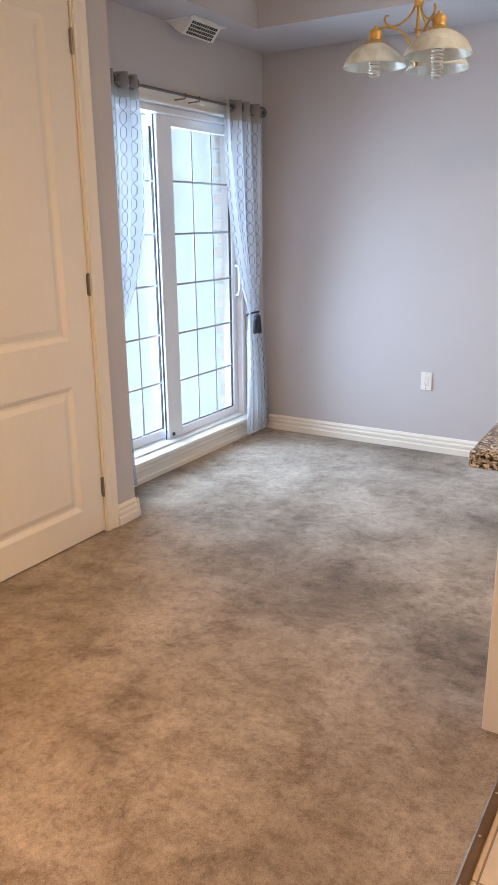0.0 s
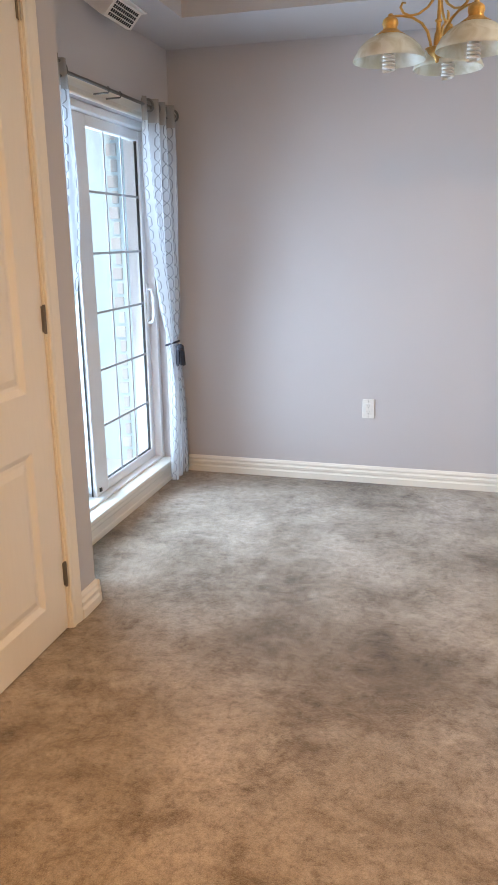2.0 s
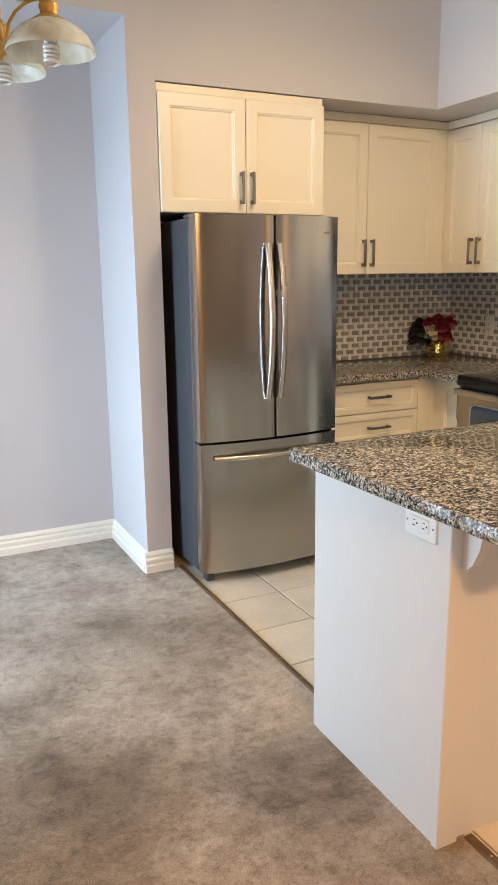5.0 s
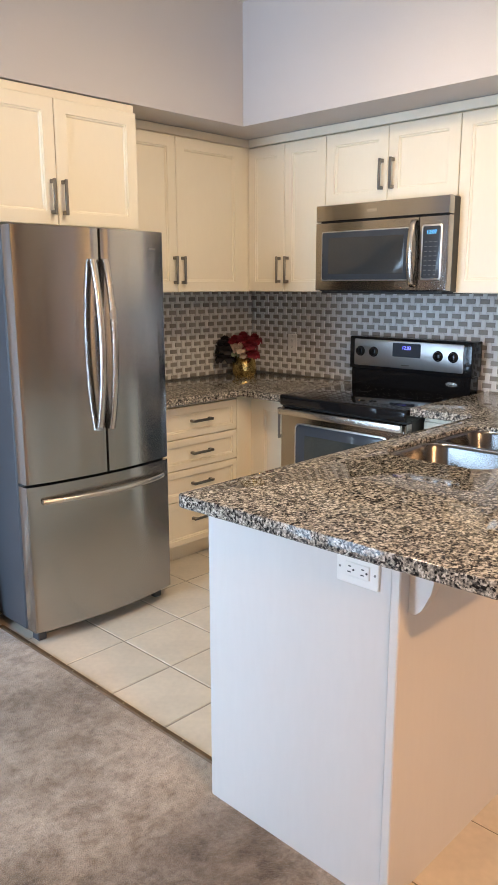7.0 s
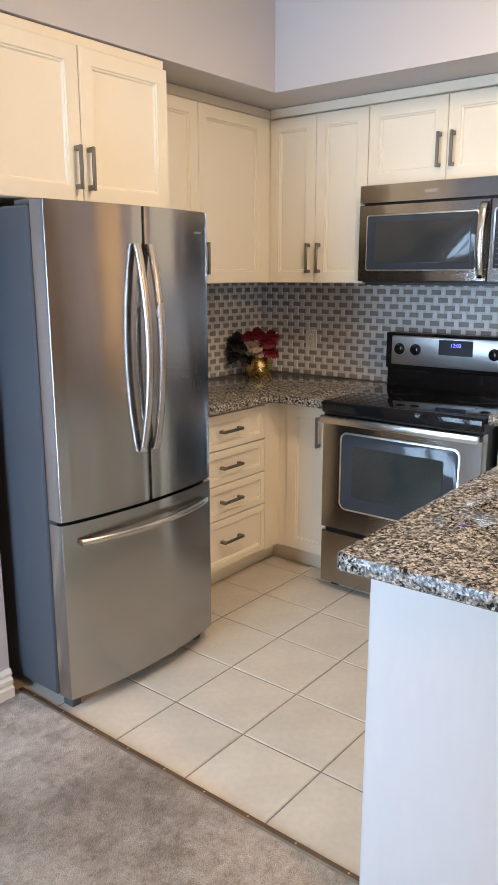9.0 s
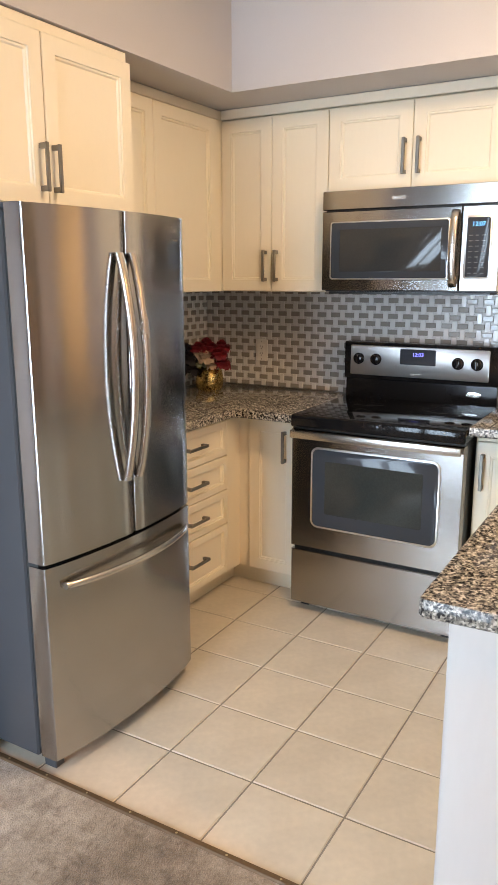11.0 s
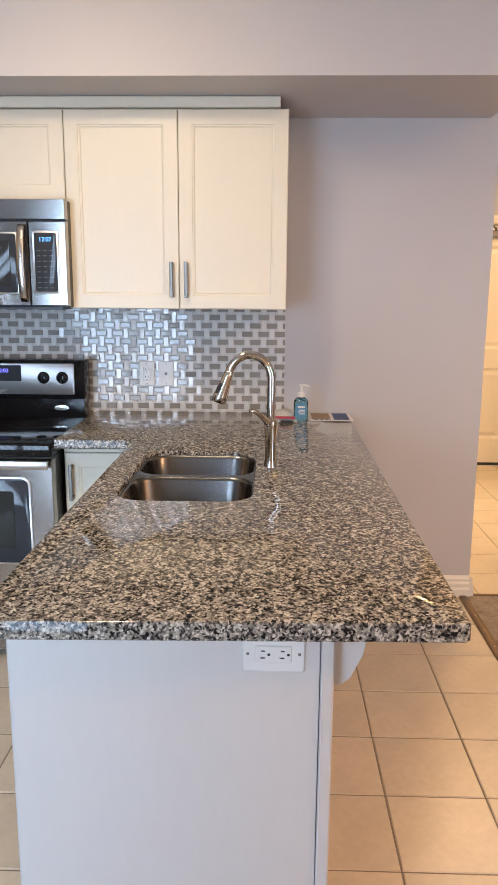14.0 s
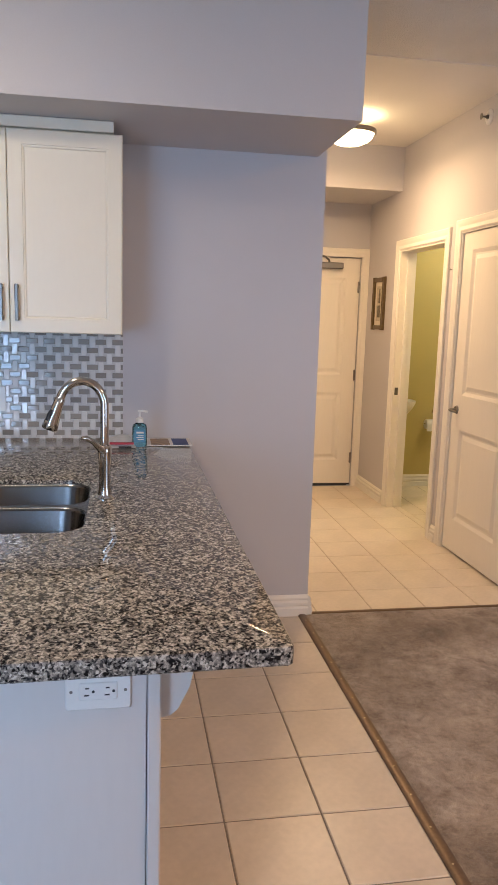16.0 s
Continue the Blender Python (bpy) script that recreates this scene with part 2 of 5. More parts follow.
def granite_material():
    m, nt, bsdf = nodes_of("granite")
    v = coords(nt)
    warp = wire(nt, "ShaderNodeTexNoise", [(v, "Vector")], Scale=60.0, Detail=2.0)
    off = wire(nt, "ShaderNodeMixRGB", [(v, "Color1"), (warp.outputs["Color"], "Color2")], Fac=0.012)
    cells = wire(nt, "ShaderNodeTexVoronoi", [(off.outputs[0], "Vector")], Scale=212.0)
    patch = wire(nt, "ShaderNodeTexNoise", [(v, "Vector")], Scale=90.0, Detail=3.0)
    sep = wire(nt, "ShaderNodeSeparateColor", [(cells.outputs["Color"], "Color")])
    mixed = wire(nt, "ShaderNodeMath", [(sep.outputs[0], 0)])
    mixed.operation = "MULTIPLY_ADD"
    mixed.inputs[1].default_value = 0.42
    nt.links.new(patch.outputs[0], mixed.inputs[2])
    col = ramp(nt, mixed.outputs[0], [(0.0, (0.014, 0.013, 0.014)), (0.53, (0.055, 0.053, 0.052)), (0.615, (0.145, 0.137, 0.125)),
                                      (0.70, (0.25, 0.23, 0.20)), (0.80, (0.40, 0.37, 0.315)), (0.91, (0.60, 0.57, 0.51))], True)
    nt.links.new(col, bsdf.inputs["Base Color"])
    bsdf.inputs["Roughness"].default_value = 0.045
    bsdf.inputs["Specular IOR Level"].default_value = 0.2
    b = wire(nt, "ShaderNodeBump", [(mixed.outputs[0], "Height")], Strength=0.004, Distance=0.001)
    nt.links.new(b.outputs[0], bsdf.inputs["Normal"])
    return m


def glass_material(name, tint=(1, 1, 1), rough=0.0):
    m, nt, bsdf = nodes_of(name)
    bsdf.inputs["Base Color"].default_value = (*tint, 1)
    bsdf.inputs["Transmission Weight"].default_value = 1.0
    bsdf.inputs["Roughness"].default_value = rough
    bsdf.inputs["IOR"].default_value = 1.45
    return m


def pane_material():
    """Thin window glass: clear, with a faint mirror."""
    m, nt, bsdf = nodes_of("window_glass")
    clear = nt.nodes.new("ShaderNodeBsdfTransparent")
    gloss = wire(nt, "ShaderNodeBsdfGlossy", Roughness=0.01)
    mix = wire(nt, "ShaderNodeMixShader", [(clear.outputs[0], 1), (gloss.outputs[0], 2)], Fac=0.05)
    nt.links.new(mix.outputs[0], nt.nodes["Material Output"].inputs["Surface"])
    return m


def glow_material(name, col, strength, base=(0.8, 0.8, 0.8)):
    m, nt, bsdf = nodes_of(name)
    bsdf.inputs["Base Color"].default_value = (*base, 1)
    bsdf.inputs["Emission Color"].default_value = (*col, 1)
    bsdf.inputs["Emission Strength"].default_value = strength
    bsdf.inputs["Roughness"].default_value = 0.3
    return m


def alabaster_material():
    m, nt, bsdf = nodes_of("alabaster_glass")
    v = coords(nt)
    cloud = wire(nt, "ShaderNodeTexNoise", [(v, "Vector")], Scale=14.0, Detail=4.0, Distortion=1.2)
    col = ramp(nt, cloud.outputs[0], [(0.35, (0.70, 0.68, 0.58)), (0.6, (0.86, 0.86, 0.80))])
    nt.links.new(col, bsdf.inputs["Base Color"])
    bsdf.inputs["Roughness"].default_value = 0.18
    tr = wire(nt, "ShaderNodeBsdfTranslucent", [(col, "Color")])
    mix = wire(nt, "ShaderNodeMixShader", [(bsdf.outputs[0], 1), (tr.outputs[0], 2)], Fac=0.45)
    nt.links.new(mix.outputs[0], nt.nodes["Material Output"].inputs["Surface"])
    return m


def curtain_material(name, lines=True, col=(0.54, 0.56, 0.59), dark=(0.19, 0.19, 0.21), see=0.12):
    """Sheer woven cloth with a printed lattice of ogee lines; UV in metres."""
    m, nt, bsdf = nodes_of(name)
    uv = nt.nodes.new("ShaderNodeUVMap")
    sep = wire(nt, "ShaderNodeSeparateXYZ", [(uv.outputs[0], 0)])

    def math(op, a, b=None):
        n = nt.nodes.new("ShaderNodeMath")
        n.operation = op
        for i, x in enumerate((a, b)):
            if isinstance(x, (int, float)):
                n.inputs[i].default_value = x
            elif x is not None:
                nt.links.new(x, n.inputs[i])
        return n.outputs[0]

    weave = wire(nt, "ShaderNodeTexNoise", [(uv.outputs[0], "Vector")], Scale=500.0, Detail=1.0)
    tone = ramp(nt, weave.outputs[0], [(0.3, shade(col, 0.88)), (0.7, shade(col, 1.05))])
    if lines:
        wave = math("MULTIPLY", math("COSINE", math("MULTIPLY", sep.outputs[1], 2 * math_pi / 0.135)), 0.031)
        wave = math("MAXIMUM", math("MINIMUM", wave, 0.0225), -0.0225)
        near = None
        for sign in (1, -1):
            x = math("ADD", sep.outputs[0], math("MULTIPLY", wave, sign))
            f = math("ABSOLUTE", math("SUBTRACT", math("FRACT", math("DIVIDE", x, 0.086)), 0.5))
            on = math("LESS_THAN", math("SUBTRACT", 0.5, f), 0.038)
            near = on if near is None else math("MAXIMUM", near, on)
        mix = wire(nt, "ShaderNodeMixRGB", [(near, "Fac"), (tone, "Color1")], Color2=(*dark, 1))
        tone = mix.outputs[0]
    nt.links.new(tone, bsdf.inputs["Base Color"])
    bsdf.inputs["Roughness"].default_value = 0.85
    tr = wire(nt, "ShaderNodeBsdfTranslucent", [(tone, "Color")])
    mix1 = wire(nt, "ShaderNodeMixShader", [(bsdf.outputs[0], 1), (tr.outputs[0], 2)], Fac=0.28)
    clear = nt.nodes.new("ShaderNodeBsdfTransparent")
    mix2 = wire(nt, "ShaderNodeMixShader", [(mix1.outputs[0], 1), (clear.outputs[0], 2)], Fac=see)
    nt.links.new(mix2.outputs[0], nt.nodes["Material Output"].inputs["Surface"])
    return m


math_pi = math.pi
CARPET = carpet_material()
GRANITE = granite_material()
GLASS = pane_material()
ALABASTER = alabaster_material()
SHEER = curtain_material("curtain_sheer")
HEADER = curtain_material("curtain_header", False, (0.34, 0.315, 0.29), see=0.0)
BULB = mat("bulb_glass", (0.84, 0.83, 0.80), 0.25, var=0.02, bump=0)
GEL = glass_material("sanitiser_gel", (0.25, 0.62, 0.85), 0.05)
DOME_LIT = glow_material("lit_dome_glass", (1.0, 0.70, 0.34), 20.0)
DOME_LIT_K = glow_material("lit_kitchen_glass", (1.0, 0.86, 0.66), 7.0)
CLOCK_BLUE = glow_material("clock_digits_blue", (0.16, 0.18, 1.0), 3.0, (0.02, 0.02, 0.05))
CLOCK_CYAN = glow_material("clock_digits_cyan", (0.1, 0.5, 1.0), 2.5, (0.02, 0.03, 0.05))


# ---- building blocks ----
def vec(*a):
    return Vector(a)


def box(bm, x0, x1, y0, y1, z0, z1, bevel=0.0, seg=1):
    r = bmesh.ops.create_cube(bm, size=1)
    vs = r["verts"]
    for v in vs:
        v.co = ((x0 + x1) / 2 + v.co.x * (x1 - x0), (y0 + y1) / 2 + v.co.y * (y1 - y0), (z0 + z1) / 2 + v.co.z * (z1 - z0))
    if bevel:
        es = list({e for v in vs for e in v.link_edges})
        bmesh.ops.bevel(bm, geom=es, offset=bevel, segments=seg, profile=0.5, affect="EDGES")
    return bm


def mesh(*boxes, bevel=0.0):
    bm = bmesh.new()
    for b in boxes:
        box(bm, *b, bevel)
    return bm


FACES = {"S": ((1, 0, 0), (0, -1, 0)), "W": ((0, -1, 0), (-1, 0, 0)), "E": ((0, 1, 0), (1, 0, 0)), "N": ((-1, 0, 0), (0, 1, 0)), "D": ((1, 0, 0), (0, 0, -1))}


def facing(side, origin):
    """u to the right as seen from the front, v up, n out of the front."""
    u, n = (Vector(a) for a in FACES[side])
    v = n.cross(u)
    m = Matrix((u, v, n)).transposed().to_4x4()
    m.translation = origin
    return m


def rings(bm, m, rects, cap_first=False):
    """Rectangles (u0, u1, v0, v1, n) joined in order by sloping bands; the last one is closed."""
    loops = []
    for u0, u1, v0, v1, n in rects:
        loops.append([bm.verts.new(m @ Vector(p)) for p in ((u0, v0, n), (u1, v0, n), (u1, v1, n), (u0, v1, n))])
    for a, b in zip(loops, loops[1:]):
        for i in range(4):
            bm.faces.new((a[i], a[(i + 1) % 4], b[(i + 1) % 4], b[i]))
    bm.faces.new(loops[-1])
    if cap_first:
        bm.faces.new(loops[0][::-1])
    return bm


def lbox(bm, m, u0, u1, v0, v1, n0, n1, bevel=0.0, seg=1):
    r = bmesh.ops.create_cube(bm, size=1)
    vs = r["verts"]
    for v in vs:
        v.co = m @ Vector(((u0 + u1) / 2 + v.co.x * (u1 - u0), (v0 + v1) / 2 + v.co.y * (v1 - v0), (n0 + n1) / 2 + v.co.z * (n1 - n0)))
    if bevel:
        bmesh.ops.bevel(bm, geom=list({e for v in vs for e in v.link_edges}), offset=bevel, segments=seg, profile=0.5, affect="EDGES")
    return bm


def sweep(bm, loops, closed=True, caps=True):
    """Joins point loops of equal length with quads."""
    made = [[bm.verts.new(p) for p in lp] for lp in loops]
    k = len(made[0])
    for a, b in zip(made, made[1:]):
        for i in range(k if closed else k - 1):
            bm.faces.new((a[i], a[(i + 1) % k], b[(i + 1) % k], b[i]))
    if caps and closed:
        bm.faces.new(made[0][::-1])
        bm.faces.new(made[-1])
    return bm


def tube(bm, pts, radii, seg=10):
    pts = [Vector(p) for p in pts]
    if isinstance(radii, (int, float)):
        radii = [radii] * len(pts)
    loops, side = [], None
    for i, p in enumerate(pts):
        t = (pts[min(i + 1, len(pts) - 1)] - pts[max(i - 1, 0)]).normalized()
        if side is None:
            side = t.orthogonal().normalized()
        side = (side - t * side.dot(t)).normalized()
        up = t.cross(side)
        loops.append([p + radii[i] * (math.cos(a) * side + math.sin(a) * up) for a in (2 * math.pi * k / seg for k in range(seg))])
    return sweep(bm, loops)


def turned(bm, profile, m=None, seg=24, caps=False):
    """A profile of (radius, height) turned about the z axis of m."""
    m = m or Matrix()
    loops = [[m @ Vector((r * math.cos(a), r * math.sin(a), z)) for a in (2 * math.pi * k / seg for k in range(seg))] for r, z in profile]
    return sweep(bm, loops, caps=caps)


ROOT = {}


def finish(name, bm, material, smooth=None):
    bmesh.ops.recalc_face_normals(bm, faces=bm.faces)
    me = bpy.data.meshes.new(name)
    bm.to_mesh(me)
    bm.free()
    me.materials.append(material)
    if smooth is not None:
        for p in me.polygons:
            p.use_smooth = True
        me.set_sharp_from_angle(angle=radians(smooth))
    return me


def thing(name, base, label, category, group="", kind=""):
    ob = new(name)
    ob.empty_display_size = 0.1
    ob.location = base
    ROOT[ob] = Vector(base)
    return tagged(ob, label, category, group, kind)


def part(name, bm, material, parent, label="", smooth=None):
    base = ROOT[parent]
    bmesh.ops.translate(bm, verts=bm.verts, vec=-base)
    ob = new(name, finish(name, bm, material, smooth))
    ob.parent = parent
    ROOT[ob] = base
    return tagged(ob, label)


def solid(name, bm, material, label, category, kind="", group="", smooth=None, base=None):
    if base is None:
        xs = [v.co for v in bm.verts]
        base = (sum(p.x for p in xs) / len(xs), sum(p.y for p in xs) / len(xs), min(p.z for p in xs))
    base = Vector(base)
    bmesh.ops.translate(bm, verts=bm.verts, vec=-base)
    ob = new(name, finish(name, bm, material, smooth))
    ob.location = base
    ROOT[ob] = base
    return tagged(ob, label, category, group, kind)


# ---- the shell: floor, walls, soffits, ceilings ----
XW, XC, YN, YP, XE, CEILING, DROP, SOFFIT = -1.56, -1.25, 5.60, 5.02, 3.02, 2.84, 2.50, 2.257


def shell(name, label, *boxes, material=None):
    return solid(name, mesh(*boxes), material or WALL, label, "ceiling" if "ceiling" in name else "wall", "structure")


solid("floor", mesh((-1.9, 6.1, -3.4, 5.72, -0.12, -0.03)), GROUT, "plain concrete floor slab under carpet and tile", "floor", "structure")
shell("wall_north", "lavender grey painted wall of the dining corner", (-1.76, 3.14, YN, YN + 0.12, -0.03, CEILING))
shell("wall_pier", "grey painted wall pier beside the refrigerator", (0.672, 0.80, YP, YN, -0.03, CEILING))
shell("bulkhead_dining", "lowered grey bulkhead over the dining wall", (XW, 0.672, YP, YN, DROP, CEILING))
shell("bulkhead_window", "lowered grey bulkhead over the patio door", (XW, XC, 3.75, YP, DROP, CEILING))
shell("soffit_north", "grey painted soffit over the refrigerator cabinets", (0.80, XE, YP, YN, SOFFIT, CEILING))
shell("soffit_east", "pale painted soffit over the stove wall", (2.35, XE, 2.115, YP, SOFFIT, CEILING))
shell("wall_east", "lavender grey kitchen wall behind the stove", (XE, XE + 0.12, 2.07, YN, -0.03, CEILING))
shell("wall_hall_north", "plain painted wall of the entry hall", (XE + 0.12, 6.08, 2.07, 2.19, -0.03, CEILING))
shell("wall_hall_end", "grey wall round the entry door", (5.96, 6.08, 0.74, 0.925, -0.03, CEILING), (5.96, 6.08, 1.85, 2.07, -0.03, CEILING),
      (5.96, 6.08, 0.925, 1.85, 2.055, CEILING))
shell("bulkhead_hall", "lowered bulkhead over the entry door", (5.22, 5.96, 0.86, 2.07, 2.51, CEILING))
shell("wall_hall_south", "warm lit grey wall with the hall doors", (3.10, 3.27, 0.74, 0.86, -0.03, CEILING), (4.10, 4.34, 0.74, 0.86, -0.03, CEILING),
      (5.18, 5.96, 0.74, 0.86, -0.03, CEILING), (3.27, 4.10, 0.74, 0.86, 2.09, CEILING), (4.34, 5.18, 0.74, 0.86, 2.06, CEILING))
# Assumed, unseen walls that close the living room against outside light.
shell("wall_living_east", "assumed grey living room wall, unseen", (3.10, 3.22, -3.3, 0.74, -0.03, CEILING))
shell("wall_living_south", "assumed grey living room wall, unseen", (-1.37, 3.22, -3.42, -3.3, -0.03, CEILING))
# The gap from y -0.9 to 1.1 is assumed, cut for the fill lamp.
shell("wall_closet", "grey wall round the tall closet door", (-1.37, XC, -3.3, -0.9, -0.03, CEILING), (-1.37, XC, 1.1, 2.69, -0.03, CEILING), (-1.37, XC, -0.9, 1.1, -0.03, 0.6), (-1.37, XC, -0.9, 1.1, 2.2, CEILING),
      (-1.37, XC, 3.53, 3.75, -0.03, CEILING),
      (-1.37, XC, 2.69, 3.53, 2.38, CEILING))
shell("wall_closet_back", "plain back wall of the closet", (-2.05, -1.97, 2.5, 3.75, -0.03, CEILING), (-1.97, -1.37, 3.67, 3.75, -0.03, CEILING), (-1.97, -1.37, 2.5, 2.58, -0.03, CEILING))
WY0, WY1, WZ0, WZ1 = 3.93, 5.42, 0.13, 2.08
shell("wall_west", "grey wall round the patio door", (-1.76, XW, 3.75, WY0, -0.03, CEILING), (-1.76, XW, WY1, YN, -0.03, CEILING),
      (-1.76, XW, WY0, WY1, -0.03, WZ0), (-1.76, XW, WY0, WY1, WZ1, CEILING))
shell("ceiling", "textured off-white ceiling of the living and dining room", (-2.05, 3.36, -3.42, 5.72, CEILING, CEILING + 0.1), material=CEIL)
shell("ceiling_hall", "smooth cream hall ceiling", (3.36, 6.08, -1.2, 2.19, CEILING - 0.004, CEILING + 0.1), material=CEIL_FLAT)
shell("wall_bath", "olive painted bathroom walls", (5.93, 6.05, -1.2, 0.74, -0.03, CEILING), (3.9, 5.93, -1.3, -1.2, -0.03, CEILING), (3.8, 3.9, -1.3, 0.736, -0.03, CEILING),
      (3.9, 4.32, 0.72, 0.738, -0.03, CEILING), (5.20, 5.93, 0.72, 0.738, -0.03, CEILING), material=OLIVE)
shell("wall_hall_closet", "unseen closet wall behind the hall door, coloured dark for shade", (3.22, 3.80, 0.1, 0.14, -0.03, CEILING), material=DARKIN)

# carpet as one sheet, kept clear of the tiled areas
bm = mesh((XC - 0.35, 0.83, -3.3, YN, -0.03, 0.004), (0.83, XE, -3.3, 2.10, -0.03, 0.004))
solid("carpet", bm, CARPET, "worn grey-brown cut pile carpet with dark stains", "carpet", "structure")


def profile_run(bm, p0, p1, out, profile):
    p0, p1, out = Vector(p0), Vector(p1), Vector(out)
    sweep(bm, [[p + out * n + Vector((0, 0, z)) for n, z in profile] for p in (p0, p1)])


BASE = [(0, 0), (0.022, 0), (0.022, 0.040), (0.015, 0.046), (0.012, 0.050), (0.018, 0.056), (0.018, 0.070), (0.012, 0.076), (0.008, 0.080), (0.013, 0.086), (0.013, 0.094), (0.004, 0.108), (0, 0.108)]


def baseboard(p0, p1, out):
    bm = bmesh.new()
    profile_run(bm, p0, p1, out, BASE)
    return solid("baseboard", bm, TRIM, "white stepped painted baseboard along the wall", "baseboard", "structure", "baseboards")


for p0, p1, out in (((XW, YN, 0), (0.672, YN, 0), (0, -1, 0)), ((0.672, YP, 0), (0.672, YN - 0.017, 0), (-1, 0, 0)), ((0.655, YP, 0), (0.80, YP, 0), (0, -1, 0)),
                    ((XC, 3.605, 0), (XC, 3.75, 0), (1, 0, 0)), ((XC + 0.017, 3.75, 0), (XW, 3.75, 0), (0, 1, 0)), ((XE, 2.07, 0), (XE, 2.70, 0), (-1, 0, 0)),
                    ((XE - 0.017, 2.07, 0), (5.96, 2.07, 0), (0, -1, 0)), ((5.28, 0.86, 0), (5.96, 0.86, 0), (0, 1, 0)), ((4.18, 0.86, 0), (4.26, 0.86, 0), (0, 1, 0)),
                    ((5.93, -1.2, 0), (5.93, 0.72, 0), (-1, 0, 0)), ((3.10, -3.3, 0), (3.10, 0.74, 0), (-1, 0, 0)), ((XC, -3.3, 0), (XC, 2.61, 0), (1, 0, 0)),
                    ((XW, WY1 + 0.075, 0), (XW, YN - 0.017, 0), (1, 0, 0)), ((XW, 3.767, 0), (XW, WY0 - 0.075, 0), (1, 0, 0))):
    baseboard(p0, p1, out)


CASE = [(0, 0), (0, 0.012), (0.008, 0.016), (0.03, 0.012), (0.05, 0.017), (0.068, 0.019), (0.075, 0.014), (0.075, 0)]


def casing(m, u0, u1, v1, v0=0.0, sill=False):
    """Moulded door or window casing round an opening."""
    bm = bmesh.new()
    loops = []
    for o, n in CASE:
        loops.append([m @ Vector(p) for p in ((u0 - o, v0, n), (u0 - o, v1 + o, n), (u1 + o, v1 + o, n), (u1 + o, v0, n))])
    sweep(bm, loops, closed=False)
    solid("trim", bm, TRIM, "white moulded casing round the opening", "trim", "structure", "door casings")


casing(facing("E", (XC, 0, 0)), 2.69, 3.53, 2.38)
casing(facing("N", (0, 0.86, 0)), -4.10, -3.27, 2.09)
casing(facing("N", (0, 0.86, 0)), -5.18, -4.34, 2.06)
casing(facing("W", (5.96, 0, 0)), -1.85, -0.925, 2.055)
casing(facing("E", (XW, 0, 0)), WY0, WY1, WZ1, WZ0)
for name, boxes in (("bath door jamb", ((4.34, 4.355, 0.735, 0.865, 0, 2.045), (5.165, 5.18, 0.735, 0.865, 0, 2.045), (4.34, 5.18, 0.735, 0.865, 2.045, 2.06),
                                        (5.15, 5.165, 0.78, 0.81, 0, 2.045))),
                    ("hall closet jamb", ((3.27, 3.28, 0.74, 0.865, 0, 2.08), (4.09, 4.10, 0.74, 0.865, 0, 2.08), (3.27, 4.10, 0.74, 0.865, 2.08, 2.09))),
                    ("closet jamb", ((-1.37, XC + 0.004, 2.69, 2.70, 0, 2.37), (-1.37, XC + 0.004, 3.523, 3.53, 0, 2.37), (-1.37, XC + 0.004, 2.69, 3.53, 2.37, 2.38)))):
    solid("trim", mesh(*boxes), TRIM, "white painted " + name, "trim", "structure", "door jambs")

# bottom trim of the patio door and its sill
bm = bmesh.new()
profile_run(bm, (XW, WY0 - 0.07, 0), (XW, WY1 + 0.07, 0), (1, 0, 0), [(0, 0), (0.02, 0), (0.02, 0.03), (0.014, 0.036), (0.014, 0.07), (0.02, 0.08), (0.02, 0.1), (0.028, 0.112), (0, 0.112)])
solid("trim", bm, TRIM, "stepped white trim under the patio door", "trim", "structure")
solid("window_sill", mesh((-1.66, XW + 0.035, WY0 - 0.07, WY1 + 0.07, 0.112, 0.137), bevel=0.004), TRIM, "white painted sill of the patio door", "sill", "structure")

# patio door: two sashes with six rows of three panes
patio = thing("patio_door", (-1.68, 4.67, 0.137), "white vinyl sliding patio door with grilles, closed", "patio door")
part("frame", mesh((-1.76, -1.60, WY0, WY0 + 0.035, 0.137, WZ1), (-1.76, -1.60, WY1 - 0.035, WY1, 0.137, WZ1), (-1.76, -1.60, WY0 + 0.035, WY1 - 0.035, WZ1 - 0.035, WZ1),
                   (-1.76, -1.60, WY0 + 0.035, WY1 - 0.035, 0.137, 0.15), bevel=0.003), VINYL, patio)


